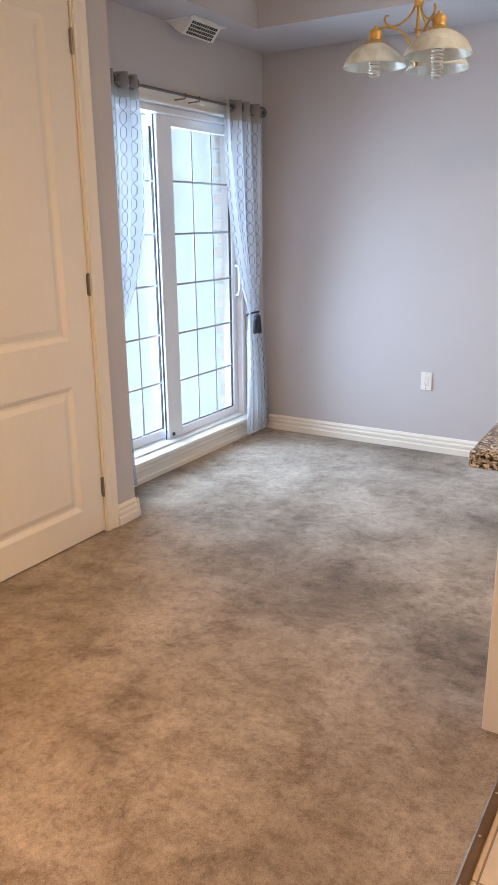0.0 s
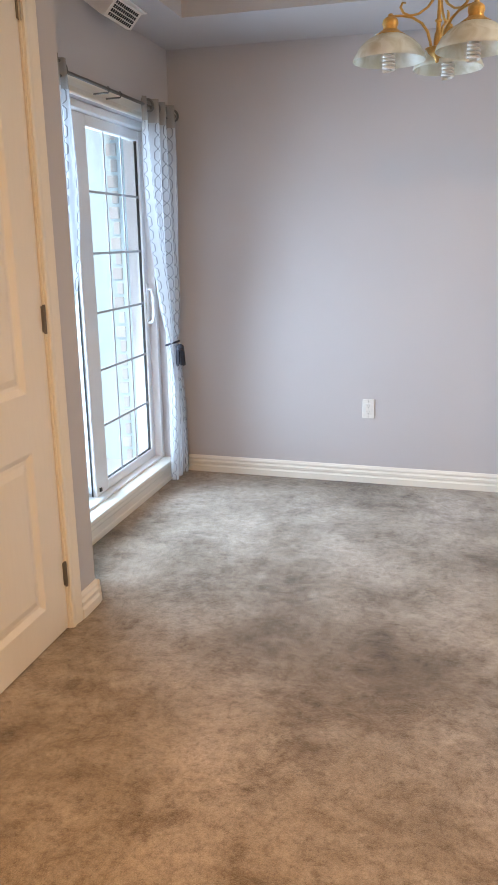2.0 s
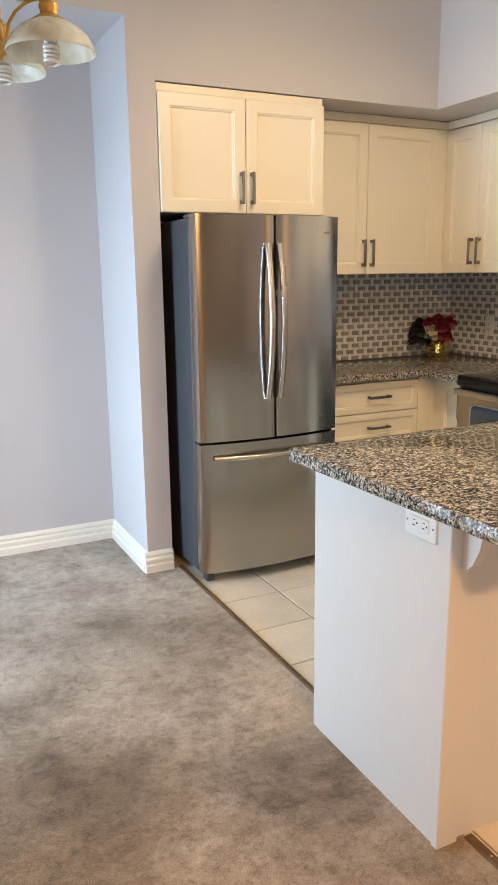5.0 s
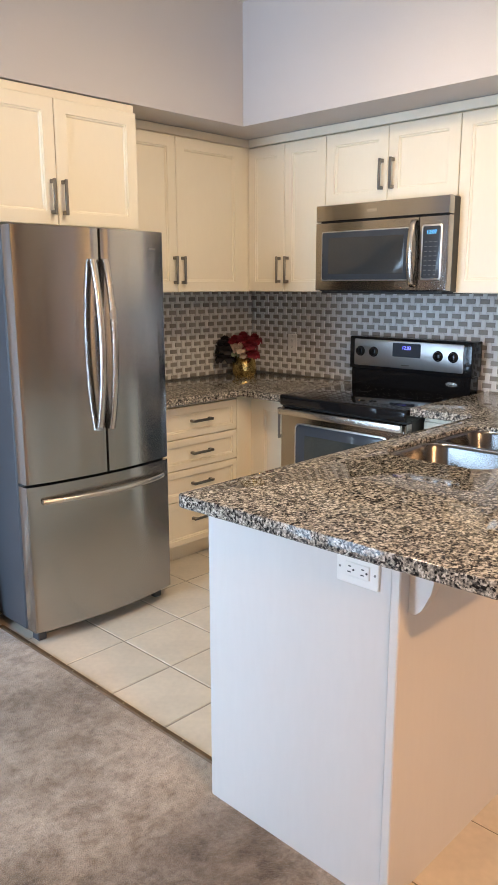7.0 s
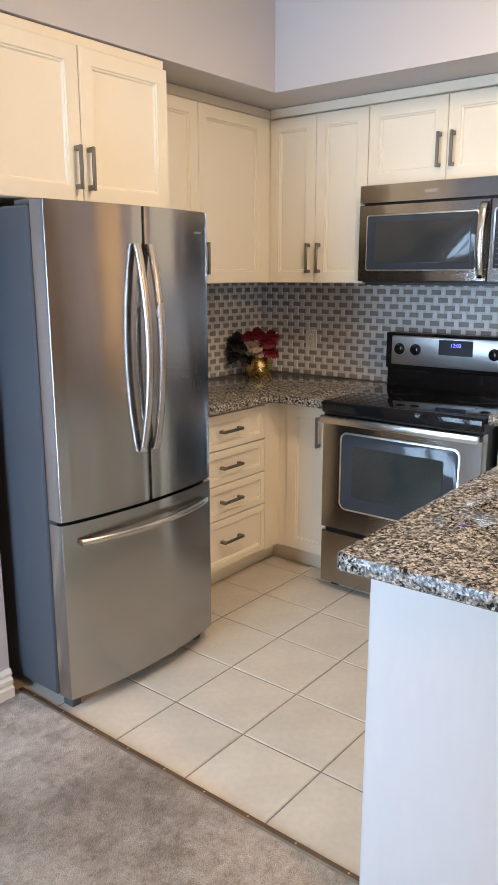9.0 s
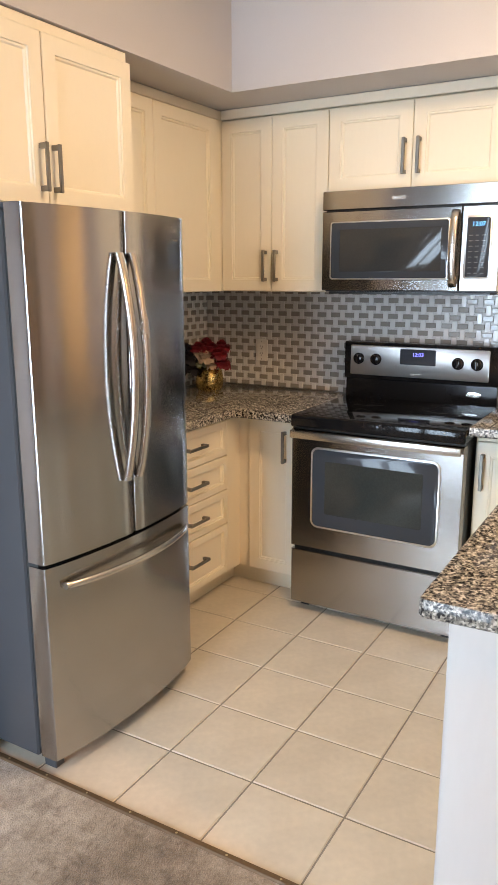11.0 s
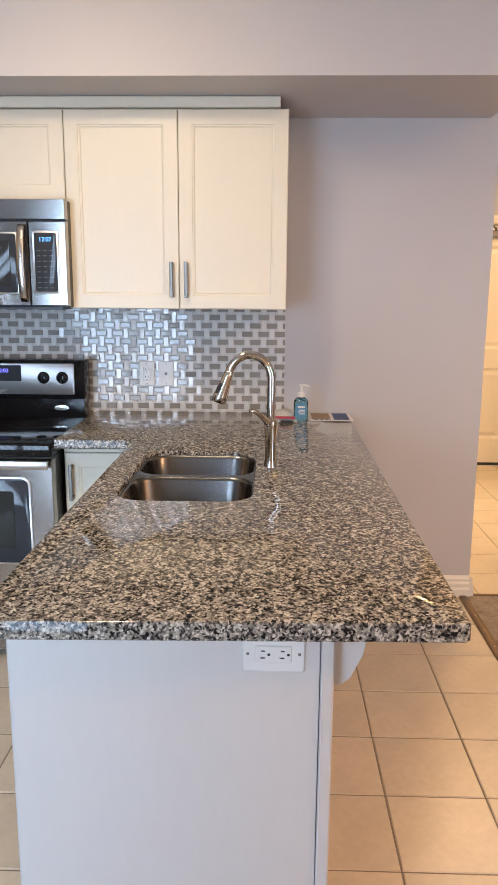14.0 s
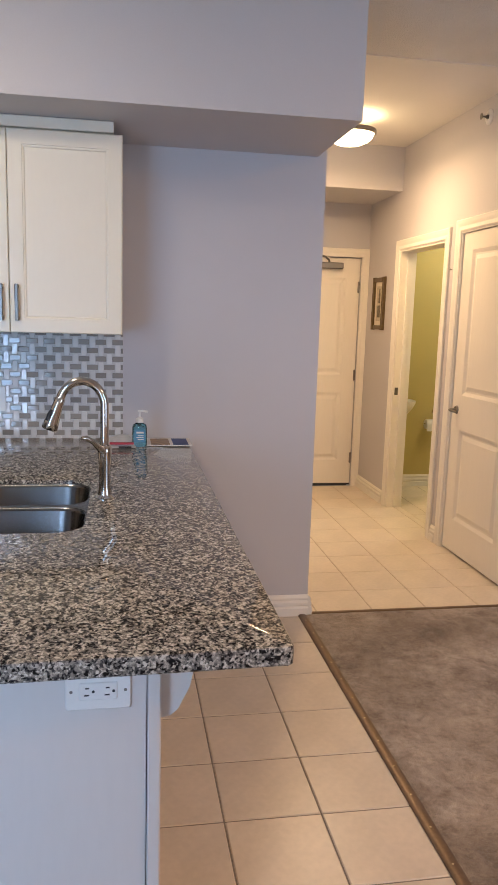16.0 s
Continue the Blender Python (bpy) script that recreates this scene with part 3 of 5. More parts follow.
def sash(x, y0, y1, z0, z1, stile, name):
    s = part(name, mesh((x - 0.02, x + 0.02, y0, y0 + stile, z0, z1), (x - 0.02, x + 0.02, y1 - 0.05, y1, z0, z1), (x - 0.02, x + 0.02, y0 + stile, y1 - 0.05, z1 - 0.055, z1),
                        (x - 0.02, x + 0.02, y0 + stile, y1 - 0.05, z0, z0 + 0.055), bevel=0.004), VINYL, patio)
    a, b, c, d = y0 + stile, y1 - 0.05, z0 + 0.055, z1 - 0.055
    glass = part("pane", mesh((x - 0.004, x + 0.004, a, b, c, d)), GLASS, s, "clear window glass")
    glass.visible_shadow = False
    for i in (1, 2):
        yy = a + (b - a) * i / 3
        part("grille_bar", mesh((x + 0.004, x + 0.010, yy - 0.005, yy + 0.005, c, d), bevel=0.001), GRILLE, s, "thin grey grille bar")
    for j in range(1, 6):
        zz = c + (d - c) * j / 6
        part("grille_bar", mesh((x + 0.0045, x + 0.0105, a, b, zz - 0.006, zz + 0.006), bevel=0.001), GRILLE, s, "thin grey grille bar")
    part("gasket", mesh((x - 0.006, x + 0.008, a, a + 0.006, c, d), (x - 0.006, x + 0.008, b - 0.004, b, c, d), (x - 0.006, x + 0.008, a, b, c, c + 0.004)), GASKET, s, "black rubber glazing gasket")
    return s


GRILLE = mat("grille_grey", (0.36, 0.38, 0.40), 0.4, var=0.03, bump=0)
sash(-1.725, WY0 + 0.035, 4.66, 0.15, WZ1 - 0.035, 0.05, "fixed_sash")
slider = sash(-1.665, 4.57, WY1 - 0.035, 0.15, WZ1 - 0.035, 0.14, "sliding_sash")
part("interlock", mesh((-1.672, -1.665, 4.5655, 4.5695, 0.15, WZ1 - 0.035)), GASKET, patio, "black interlock strip between the sashes")
m = facing("E", (-1.645, 5.36, 0))
bm = bmesh.new()
tube(bm, [m @ Vector(p) for p in ((0, 0.98, 0), (0, 0.985, 0.03), (0, 1.03, 0.042), (0, 1.13, 0.042), (0, 1.175, 0.03), (0, 1.18, 0))], 0.011, 8)
lbox(bm, m, -0.016, 0.016, 0.95, 1.21, 0, 0.008, 0.003)
part("handle", bm, VINYL, slider, "white pull handle", 40)
part("latch_button", mesh((-1.646, -1.636, 4.60, 4.62, 0.17, 0.19), bevel=0.002), BLACKPL, slider, "small black latch button")

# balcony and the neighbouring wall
solid("balcony_floor", mesh((-3.6, -1.76, 2.0, 5.66, -0.10, 0.02)), BALCONY, "pale balcony floor, cool outdoor light put into its colour", "balcony", "structure")
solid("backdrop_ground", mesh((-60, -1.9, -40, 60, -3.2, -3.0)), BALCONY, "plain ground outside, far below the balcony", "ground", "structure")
solid("balcony_wall", mesh((-4.0, -1.765, 5.66, 5.86, -3.0, 4.2)), STUCCO, "stucco side wall of the balcony, cool glare put into its pale colour", "wall", "structure", base=(-2.8, 5.66, -3.0))
quoins = thing("brick_quoin", (-2.03, 5.66, 0.02), "toothed column of pink bricks in the balcony wall, glare-paled in colour", "quoin")
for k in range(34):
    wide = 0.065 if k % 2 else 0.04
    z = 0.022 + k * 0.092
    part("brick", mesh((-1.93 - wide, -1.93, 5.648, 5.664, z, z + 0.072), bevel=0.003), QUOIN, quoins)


# ---- panelled doors ----
def slab_door(name, m, w, h, t, panels, label, stile=0.125, group=""):
    """A moulded two-panel door in the plane of m: u across, v up, n to the viewer."""
    base = m @ Vector((w / 2, 0, 0))
    d = thing(name, base, label, "door", group)
    bm = bmesh.new()
    st = stile
    cuts = [(0.0, 0.0)] + panels + [(h, h)]
    lbox(bm, m, 0, st, 0, h, -t, 0)
    lbox(bm, m, w - st, w, 0, h, -t, 0)
    for (_, a), (b, _) in zip(cuts, cuts[1:]):
        lbox(bm, m, st, w - st, a, b, -t, 0)
    for a, b in panels:
        u0, u1 = st, w - st
        rings(bm, m, [(u0, u1, a, b, 0), (u0 + 0.006, u1 - 0.006, a + 0.006, b - 0.006, -0.003), (u0 + 0.022, u1 - 0.022, a + 0.022, b - 0.022, -0.012),
                      (u0 + 0.034, u1 - 0.034, a + 0.034, b - 0.034, -0.012), (u0 + 0.060, u1 - 0.060, a + 0.060, b - 0.060, -0.003)])
        lbox(bm, m, u0, u1, a, b, -t, -t + 0.01)
    part("door_leaf", bm, DOORPAINT, d)
    return d


def hinges(d, m, u, heights, n=0.004):
    for v in heights:
        bm = bmesh.new()
        lbox(bm, m, u - 0.006, u + 0.010, v - 0.045, v + 0.045, -0.002, n)
        tube(bm, [m @ Vector((u, v - 0.05, n + 0.003)), m @ Vector((u, v + 0.05, n + 0.003))], 0.0055, 8)
        part("hinge", bm, NICKEL, d, "brushed metal butt hinge", 40)


m = facing("E", (XC - 0.004, 2.703, 0.012))
d = slab_door("closet_door", m, 0.817, 2.355, 0.035, [(0.145, 0.745), (0.95, 2.235)], "tall cream two-panel closet door, closed", 0.142)
hinges(d, m, 0.815, (0.225, 1.185, 2.165), 0.006)
m = facing("N", (4.088, 0.852, 0.012))
d = slab_door("hall_door", m, 0.806, 2.064, 0.035, [(0.215, 0.815), (1.04, 1.955)], "cream two-panel hall closet door, closed")
lever = bmesh.new()
turned(lever, [(0.0, 0.012), (0.024, 0.010), (0.028, 0.0)], m @ Matrix.Translation((0.07, 0.94, 0)), 20)
tube(lever, [m @ Vector(p) for p in ((0.07, 0.94, 0.005), (0.07, 0.94, 0.045), (0.075, 0.94, 0.052), (0.10, 0.938, 0.055), (0.165, 0.935, 0.052))], [0.01, 0.009, 0.009, 0.009, 0.007], 10)
part("door_handle", lever, NICKEL, d, "brushed nickel lever handle", 40)
m = facing("W", (5.985, 1.845, 0.02))
d = slab_door("entry_door", m, 0.915, 2.03, 0.045, [(0.215, 0.84), (1.0, 1.86)], "white two-panel apartment entry door, closed")
hinges(d, m, 0.907, (0.24, 1.0, 1.78), 0.008)
bm = bmesh.new()
lbox(bm, m, 0.50, 0.75, 1.93, 1.985, 0.0, 0.055, 0.008)
part("closer_body", bm, NICKEL, d, "grey hydraulic door closer")
bm = bmesh.new()
tube(bm, [m @ Vector(p) for p in ((0.62, 1.985, 0.03), (0.62, 2.0, 0.04), (0.55, 2.02, 0.17), (0.50, 2.05, 0.03))], 0.008, 8)
part("closer_arm", bm, NICKEL, d, "bent steel closer arm")
part("door_sweep", lbox(bmesh.new(), m, 0, 0.915, -0.015, 0.0, -0.04, 0.002), GASKET, d, "dark rubber door sweep")


# ---- kitchen cabinets ----
ZC, ZL = 0.922, 0.90


def pull(d, m, u, v, length, upright=True):
    """Flat bar pull on two posts."""
    bm = bmesh.new()
    h = length / 2
    for s in (-1, 1):
        if upright:
            lbox(bm, m, u - 0.007, u + 0.007, v + s * (h - 0.010) - 0.008, v + s * (h - 0.010) + 0.008, 0, 0.026, 0.001)
        else:
            lbox(bm, m, u + s * (h - 0.010) - 0.008, u + s * (h - 0.010) + 0.008, v - 0.007, v + 0.007, 0, 0.026, 0.001)
    if upright:
        lbox(bm, m, u - 0.007, u + 0.007, v - h, v + h, 0.024, 0.033, 0.002)
    else:
        lbox(bm, m, u - h, u + h, v - 0.007, v + 0.007, 0.024, 0.033, 0.002)
    part("handle", bm, NICKEL, d, "brushed nickel bar pull", 40)


def shaker(parent, m, u0, u1, v0, v1, name="door", margin=0.055, t=0.02):
    bm = bmesh.new()
    g = 0.0015
    u0, u1, v0, v1 = u0 + g, u1 - g, v0 + g, v1 - g
    k = margin
    rings(bm, m, [(u0, u1, v0, v1, 0.001), (u0, u1, v0, v1, t - 0.003), (u0 + 0.003, u1 - 0.003, v0 + 0.003, v1 - 0.003, t),
                  (u0 + k, u1 - k, v0 + k, v1 - k, t), (u0 + k + 0.001, u1 - k - 0.001, v0 + k + 0.001, v1 - k - 0.001, t - 0.005),
                  (u0 + k + 0.007, u1 - k - 0.007, v0 + k + 0.007, v1 - k - 0.007, t - 0.006), (u0 + k + 0.011, u1 - k - 0.011, v0 + k + 0.011, v1 - k - 0.011, t - 0.012)], True)
    return part(name, bm, CAB, parent)


def cabinet(name, side, origin, w, h, depth, label, doors=(), body_v0=0.0, group="", category="cabinet", toe=0.0):
    """Carcass behind the plane of the fronts; doors: (u0, u1, v0, v1, handle u, handle v, length, upright)."""
    m = facing(side, origin)
    c = thing(name, m @ Vector((w / 2, 0, -depth / 2)), label, category, group)
    bm = bmesh.new()
    lbox(bm, m, 0, w, toe, h, -depth, 0, 0.0015)
    part("body", bm, CAB, c)
    if toe:
        part("toe_kick", lbox(bmesh.new(), m, 0, w, 0, toe, -depth, -0.05), CAB, c)
    for u0, u1, v0, v1, hu, hv, hl, up in doors:
        dr = shaker(c, m, u0, u1, v0, v1, "door" if up else "drawer", 0.055 if (v1 - v0 > 0.3) else 0.032)
        if hl:
            mm = m @ Matrix.Translation((0, 0, 0.02))
            pull(dr, mm, hu, hv, hl, up)
    return c


# over the refrigerator
x0, x1, z0, z1 = 0.803, 1.655, 1.708, 2.252
cabinet("wall_cabinet", "S", (x0, 5.03, z0), x1 - x0, z1 - z0, 0.56, "cream cabinet over the refrigerator with two shaker doors",
        [(0.0, 0.427, 0.0, 0.509, 0.398, 0.115, 0.145, True), (0.427, x1 - x0, 0.0, 0.509, 0.453, 0.115, 0.145, True)], group="wall cabinets")
# north run
w = 2.62 - 1.66
cabinet("wall_cabinet", "S", (1.66, 5.25, 1.42), w, 0.79, 0.34, "cream wall cabinet with two shaker doors beside the refrigerator",
        [(0.0, 0.41, 0.0, 0.785, 0.385, 0.115, 0.145, True), (0.41, w - 0.07, 0.0, 0.785, 0.44, 0.115, 0.145, True)], group="wall cabinets")
# stove wall
cabinet("wall_cabinet", "W", (2.64, 5.247, 1.42), 0.560, 0.79, 0.375, "narrow cream corner wall cabinet with two shaker doors",
        [(0.0, 0.275, 0, 0.785, 0.245, 0.12, 0.145, True), (0.275, 0.56, 0, 0.785, 0.305, 0.12, 0.145, True)], group="wall cabinets")
cabinet("wall_cabinet", "W", (2.64, 4.686, 1.853), 0.762, 0.357, 0.375, "short cream wall cabinet over the microwave",
        [(0.0, 0.381, 0, 0.352, 0.350, 0.13, 0.145, True), (0.381, 0.762, 0, 0.352, 0.412, 0.13, 0.145, True)], group="wall cabinets")
cabinet("wall_cabinet", "W", (2.64, 3.923, 1.42), 0.908, 0.79, 0.375, "wide cream wall cabinet with two shaker doors",
        [(0.0, 0.462, 0, 0.785, 0.432, 0.12, 0.145, True), (0.462, 0.908, 0, 0.785, 0.492, 0.12, 0.145, True)], group="wall cabinets")
solid("crown_filler", mesh((2.625, 2.70, 3.05, 5.25, 2.2125, 2.255), bevel=0.003), CAB, "cream filler strip over the stove wall cabinets", "filler strip", "structure")
solid("crown_filler", mesh((1.66, 2.70, 5.255, 5.33, 2.2125, 2.255), bevel=0.003), CAB, "cream filler strip over the corner cabinets", "filler strip", "structure")

solid("corner_filler", mesh((2.616, 2.6395, 5.2475, 5.30, 1.42, 2.21)), CAB, "cream corner strip between the wall cabinets", "filler", "structure")

# base units
cabinet("drawer_unit", "S", (1.62, 5.05, 0), 0.685, ZL - 0.042, 0.545, "cream base unit with four shaker drawers",
        [(0.0, 0.685, 0.677, 0.845, 0.41, 0.765, 0.145, False), (0.0, 0.685, 0.512, 0.675, 0.41, 0.595, 0.145, False),
         (0.0, 0.685, 0.345, 0.510, 0.41, 0.43, 0.145, False), (0.0, 0.685, 0.098, 0.343, 0.41, 0.235, 0.145, False)], group="base cabinets", toe=0.095)
solid("corner_filler", mesh((2.306, 2.4195, 5.032, 5.10, 0.095, ZL - 0.042), (2.4195, 2.48, 4.9705, 5.10, 0.092, ZL - 0.042), (2.306, 2.53, 5.10, 5.14, 0.0, 0.094), (2.47, 2.53, 4.9705, 5.10, 0.0, 0.091)), CAB, "cream corner filler between the base units", "filler", "structure")
cabinet("base_cabinet", "W", (2.42, 4.970, 0), 0.268, ZL - 0.042, 0.595, "narrow cream base cabinet beside the stove",
        [(0.0, 0.262, 0.098, 0.848, 0.195, 0.725, 0.15, True)], group="base cabinets", toe=0.09)
cabinet("base_cabinet", "W", (2.42, 3.918, 0), 0.312, ZC - 0.042, 0.595, "narrow cream base cabinet beside the peninsula",
        [(0.006, 0.25, 0.098, 0.848, 0.035, 0.725, 0.15, True)], group="base cabinets", toe=0.09)

# peninsula body: end panel, back panel, doors on the kitchen side
pen = thing("peninsula_cabinet", (1.6, 3.27, 0), "white peninsula cabinet with a plain end panel", "cabinet", "base cabinets")
edge_line = [(0.737 + 0.014 * (1 - math.cos(a)), 3.553 + 0.014 * math.sin(a)) for a in (math.pi * k / 12 for k in range(7))]
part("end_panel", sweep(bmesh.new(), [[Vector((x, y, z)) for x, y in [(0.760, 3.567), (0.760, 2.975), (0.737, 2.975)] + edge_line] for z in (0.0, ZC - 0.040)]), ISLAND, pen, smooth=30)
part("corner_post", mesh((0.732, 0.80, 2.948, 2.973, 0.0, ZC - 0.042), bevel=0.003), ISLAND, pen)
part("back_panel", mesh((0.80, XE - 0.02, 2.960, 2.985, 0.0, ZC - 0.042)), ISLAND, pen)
part("body", mesh((0.762, 1.42, 2.987, 3.54, 0.09, ZC - 0.042), (2.17, 2.41, 2.987, 3.54, 0.09, ZC - 0.042), (1.42, 2.17, 2.987, 3.54, 0.09, 0.55)), CAB, pen)
for i in range(4):
    u0 = 0.77 + i * 0.41
    m = facing("N", (u0 + 0.41, 3.541, 0.09))
    shaker(pen, m, 0, 0.41, 0, 0.76)


def corbel(x):
    pts = [(2.946, 0.858), (2.946, 0.76), (2.930, 0.762), (2.915, 0.775), (2.905, 0.795), (2.893, 0.82), (2.885, 0.858)]
    bm = bmesh.new()
    sweep(bm, [[Vector((xx, y, z)) for y, z in pts] for xx in (x, x + 0.03)])
    part("corbel", bm, ISLAND, pen, "small curved counter bracket")


corbel(0.765)
corbel(1.9)


# ---- granite counters ----
def rounded(corners, r=0.0, seg=5):
    """Corner list (x, y, radius) to a closed outline."""
    out = []
    n = len(corners)
    for i, (x, y, rad) in enumerate(corners):
        p, a, b = Vector((x, y)), Vector(corners[i - 1][:2]), Vector(corners[(i + 1) % n][:2])
        if not rad:
            out.append(p)
            continue
        da, db = (a - p).normalized(), (b - p).normalized()
        c = p + (da + db) * rad
        s, e = p + da * rad - c, p + db * rad - c
        for k in range(seg + 1):
            t = k / seg
            q = s * math.cos(t * math.pi / 2) + e * math.sin(t * math.pi / 2)
            out.append(c + q)
    return out


def inset(lp, e):
    """The outline moved to its left by e."""
    out, n = [], len(lp)
    for i, p in enumerate(lp):
        d0, d1 = (p - lp[i - 1]).normalized(), (lp[(i + 1) % n] - p).normalized()
        n0, n1 = Vector((-d0.y, d0.x)), Vector((-d1.y, d1.x))
        k = n0 + n1
        out.append(p + k * (e / max(0.3, 1 + n0.dot(n1))))
    return out


def slab(outline, holes, z0, z1, ease=0.004):
    bm = bmesh.new()
    tops = []
    for lp in [outline] + [h[::-1] for h in holes]:
        made = []
        for e, z in ((ease, z0), (0, z0 + ease), (0, z1 - ease), (ease * 0.3, z1 - ease * 0.3), (ease, z1)):
            made.append([bm.verts.new((p.x, p.y, z)) for p in (inset(lp, e) if e else lp)])
        k = len(lp)
        for r0, r1 in zip(made, made[1:]):
            for i in range(k):
                bm.faces.new((r0[i], r0[(i + 1) % k], r1[(i + 1) % k], r1[i]))
        tops.append(made)
    for level in (0, -1):
        edges = []
        for made in tops:
            r = made[level]
            edges += [bm.edges.get((r[i], r[(i + 1) % len(r)])) for i in range(len(r))]
        bmesh.ops.triangle_fill(bm, use_beauty=True, edges=edges)
    return bm


SX0, SX1, SY0, SY1 = 1.455, 2.115, 3.122, 3.515
hole = rounded([(SX0, SY0, 0.085), (SX1, SY0, 0.085), (SX1, SY1, 0.085), (SX0, SY1, 0.085)])
pen_line = rounded([(0.695, 2.710, 0.012), (XE - 0.004, 2.710, 0), (XE - 0.004, 3.922, 0), (2.30, 3.922, 0), (2.30, 3.61, 0.03), (0.669, 3.607, 0.012)])
solid("granite_worktop", slab(pen_line, [hole], ZC - 0.038, ZC), GRANITE, "speckled brown granite worktop on the peninsula", "worktop", smooth=30)
solid("granite_worktop", slab(rounded([(1.62, 4.985, 0), (2.30, 4.985, 0.03), (2.30, 4.690, 0), (XE - 0.004, 4.690, 0), (XE - 0.004, YN - 0.004, 0), (1.62, YN - 0.004, 0)]), [], ZL - 0.04, ZL),
      GRANITE, "speckled brown granite corner worktop", "worktop", smooth=30)

# sink
sink = thing("kitchen_sink", (1.83, 3.32, ZC - 0.24), "double bowl brushed steel undermount sink", "sink")


def bowl(x0, x1, y0, y1, zt, zb, r):
    loops = []
    for ins, z in ((-0.0015, zt), (0.0, zt - 0.001), (0.004, zt - 0.01), (0.012, zb + 0.045), (0.028, zb + 0.014), (0.055, zb + 0.002), (0.10, zb)):
        loops.append([Vector((p[0], p[1], z)) for p in rounded([(x0 + ins, y0 + ins, r), (x1 - ins, y0 + ins, r), (x1 - ins, y1 - ins, r), (x0 + ins, y1 - ins, r)])])
    bm = bmesh.new()
    sweep(bm, loops, caps=False)
    bm.faces.new(list(bm.verts)[-len(loops[0]):])
    return bm


mid, zt = 1.80, ZC - 0.014
spans = ((SX0 + 0.003, mid - 0.013), (mid + 0.013, SX1 - 0.003))
lips = [rounded([(a - 0.001, SY0 + 0.004, 0.08), (b + 0.001, SY0 + 0.004, 0.08), (b + 0.001, SY1 - 0.004, 0.08), (a - 0.001, SY1 - 0.004, 0.08)]) for a, b in spans]
edge = rounded([(SX0 + 0.0012, SY0 + 0.0012, 0.084), (SX1 - 0.0012, SY0 + 0.0012, 0.084), (SX1 - 0.0012, SY1 - 0.0012, 0.084), (SX0 + 0.0012, SY1 - 0.0012, 0.084)])
part("deck", slab(edge, lips, zt - 0.006, zt - 0.001, 0.001), SINKSTEEL, sink, smooth=30)
for a, b in spans:
    bw = part("bowl", bowl(a, b, SY0 + 0.005, SY1 - 0.005, zt - 0.003, ZC - 0.20, 0.08), SINKSTEEL, sink, smooth=50)
    dm = Matrix.Translation(((a + b) / 2, (SY0 + SY1) / 2, ZC - 0.199))
    bm = bmesh.new()
    turned(bm, [(0.045, 0.0), (0.042, 0.003), (0.03, 0.0), (0.004, -0.004)], dm, 20)
    part("drain", bm, CHROME, bw, "round chrome drain", 40)

# faucet with pull-down spray
tx, ty = 1.838, 3.072
tap = thing("kitchen_faucet", (tx, ty, ZC), "tall chrome gooseneck kitchen faucet with pull-down spray", "faucet")
bm = bmesh.new()
turned(bm, [(0.0, 0.0), (0.032, 0.0), (0.032, 0.004), (0.022, 0.012), (0.018, 0.04), (0.019, 0.10), (0.0225, 0.150), (0.022, 0.165), (0.017, 0.172), (0.0, 0.172)], Matrix.Translation((tx, ty, ZC)), 24)
part("body", bm, CHROME, tap, smooth=40)
arc = [(tx, ty, ZC + 0.165), (tx, ty, ZC + 0.22), (tx, ty, ZC + 0.305)]
R, cy, cz = 0.069, ty + 0.069, ZC + 0.298
arc += [(tx, cy - R * math.cos(a), cz + R * 1.12 * math.sin(a)) for a in (math.pi * k / 12 for k in range(1, 12))]
bm = bmesh.new()
tube(bm, arc, 0.0135, 14)
part("gooseneck", bm, CHROME, tap, smooth=50)
end, prev = Vector(arc[-1]), Vector(arc[-2])
dd = (end - prev).normalized()
bm = bmesh.new()
tube(bm, [end - dd * 0.004, end, end + dd * 0.012, end + dd * 0.04, end + dd * 0.08, end + dd * 0.098, end + dd * 0.102], [0.0135, 0.016, 0.016, 0.0185, 0.0235, 0.0255, 0.022], 16)
sp = part("spray_head", bm, CHROME, tap, smooth=50)
bm = bmesh.new()
tube(bm, [end + dd * 0.035 + Vector((-0.012, 0.012, 0)), end + dd * 0.05 + Vector((-0.014, 0.014, 0)), end + dd * 0.07 + Vector((-0.015, 0.015, 0))], [0.005, 0.008, 0.005], 8)
part("spray_button", bm, BLACKPL, sp, "black spray button", 50)
bm = bmesh.new()
tube(bm, [(tx - 0.012, ty + 0.004, ZC + 0.155), (tx - 0.028, ty + 0.012, ZC + 0.165), (tx - 0.045, ty + 0.035, ZC + 0.19), (tx - 0.06, ty + 0.055, ZC + 0.205), (tx - 0.066, ty + 0.068, ZC + 0.204)],
     [0.012, 0.011, 0.008, 0.008, 0.006], 10)
part("lever", bm, CHROME, tap, smooth=50)


# ---- refrigerator ----
fx0, fx1, fzt = 0.852, 1.572, 1.683
fr = thing("refrigerator", (1.22, 5.1, 0.0), "stainless french door refrigerator with freezer drawer", "refrigerator")
part("body", mesh((fx0 + 0.004, fx1 - 0.004, 4.825, 5.50, 0.045, fzt - 0.012), bevel=0.006), DARKSIDE, fr, "dark grey painted cabinet", 30)
for fx in (fx0 + 0.03, fx1 - 0.07):
    for fy in (4.78, 5.40):
        part("foot", mesh((fx, fx + 0.04, fy, fy + 0.05, 0.0, 0.046), bevel=0.004), DARKSIDE, fr, "dark plastic foot")
for fx in (fx0 + 0.01, fx1 - 0.08):
    part("hinge_cover", mesh((fx, fx + 0.07, 4.77, 4.90, fzt - 0.012, fzt + 0.004), bevel=0.005), DARKSIDE, fr, "grey plastic hinge cover")
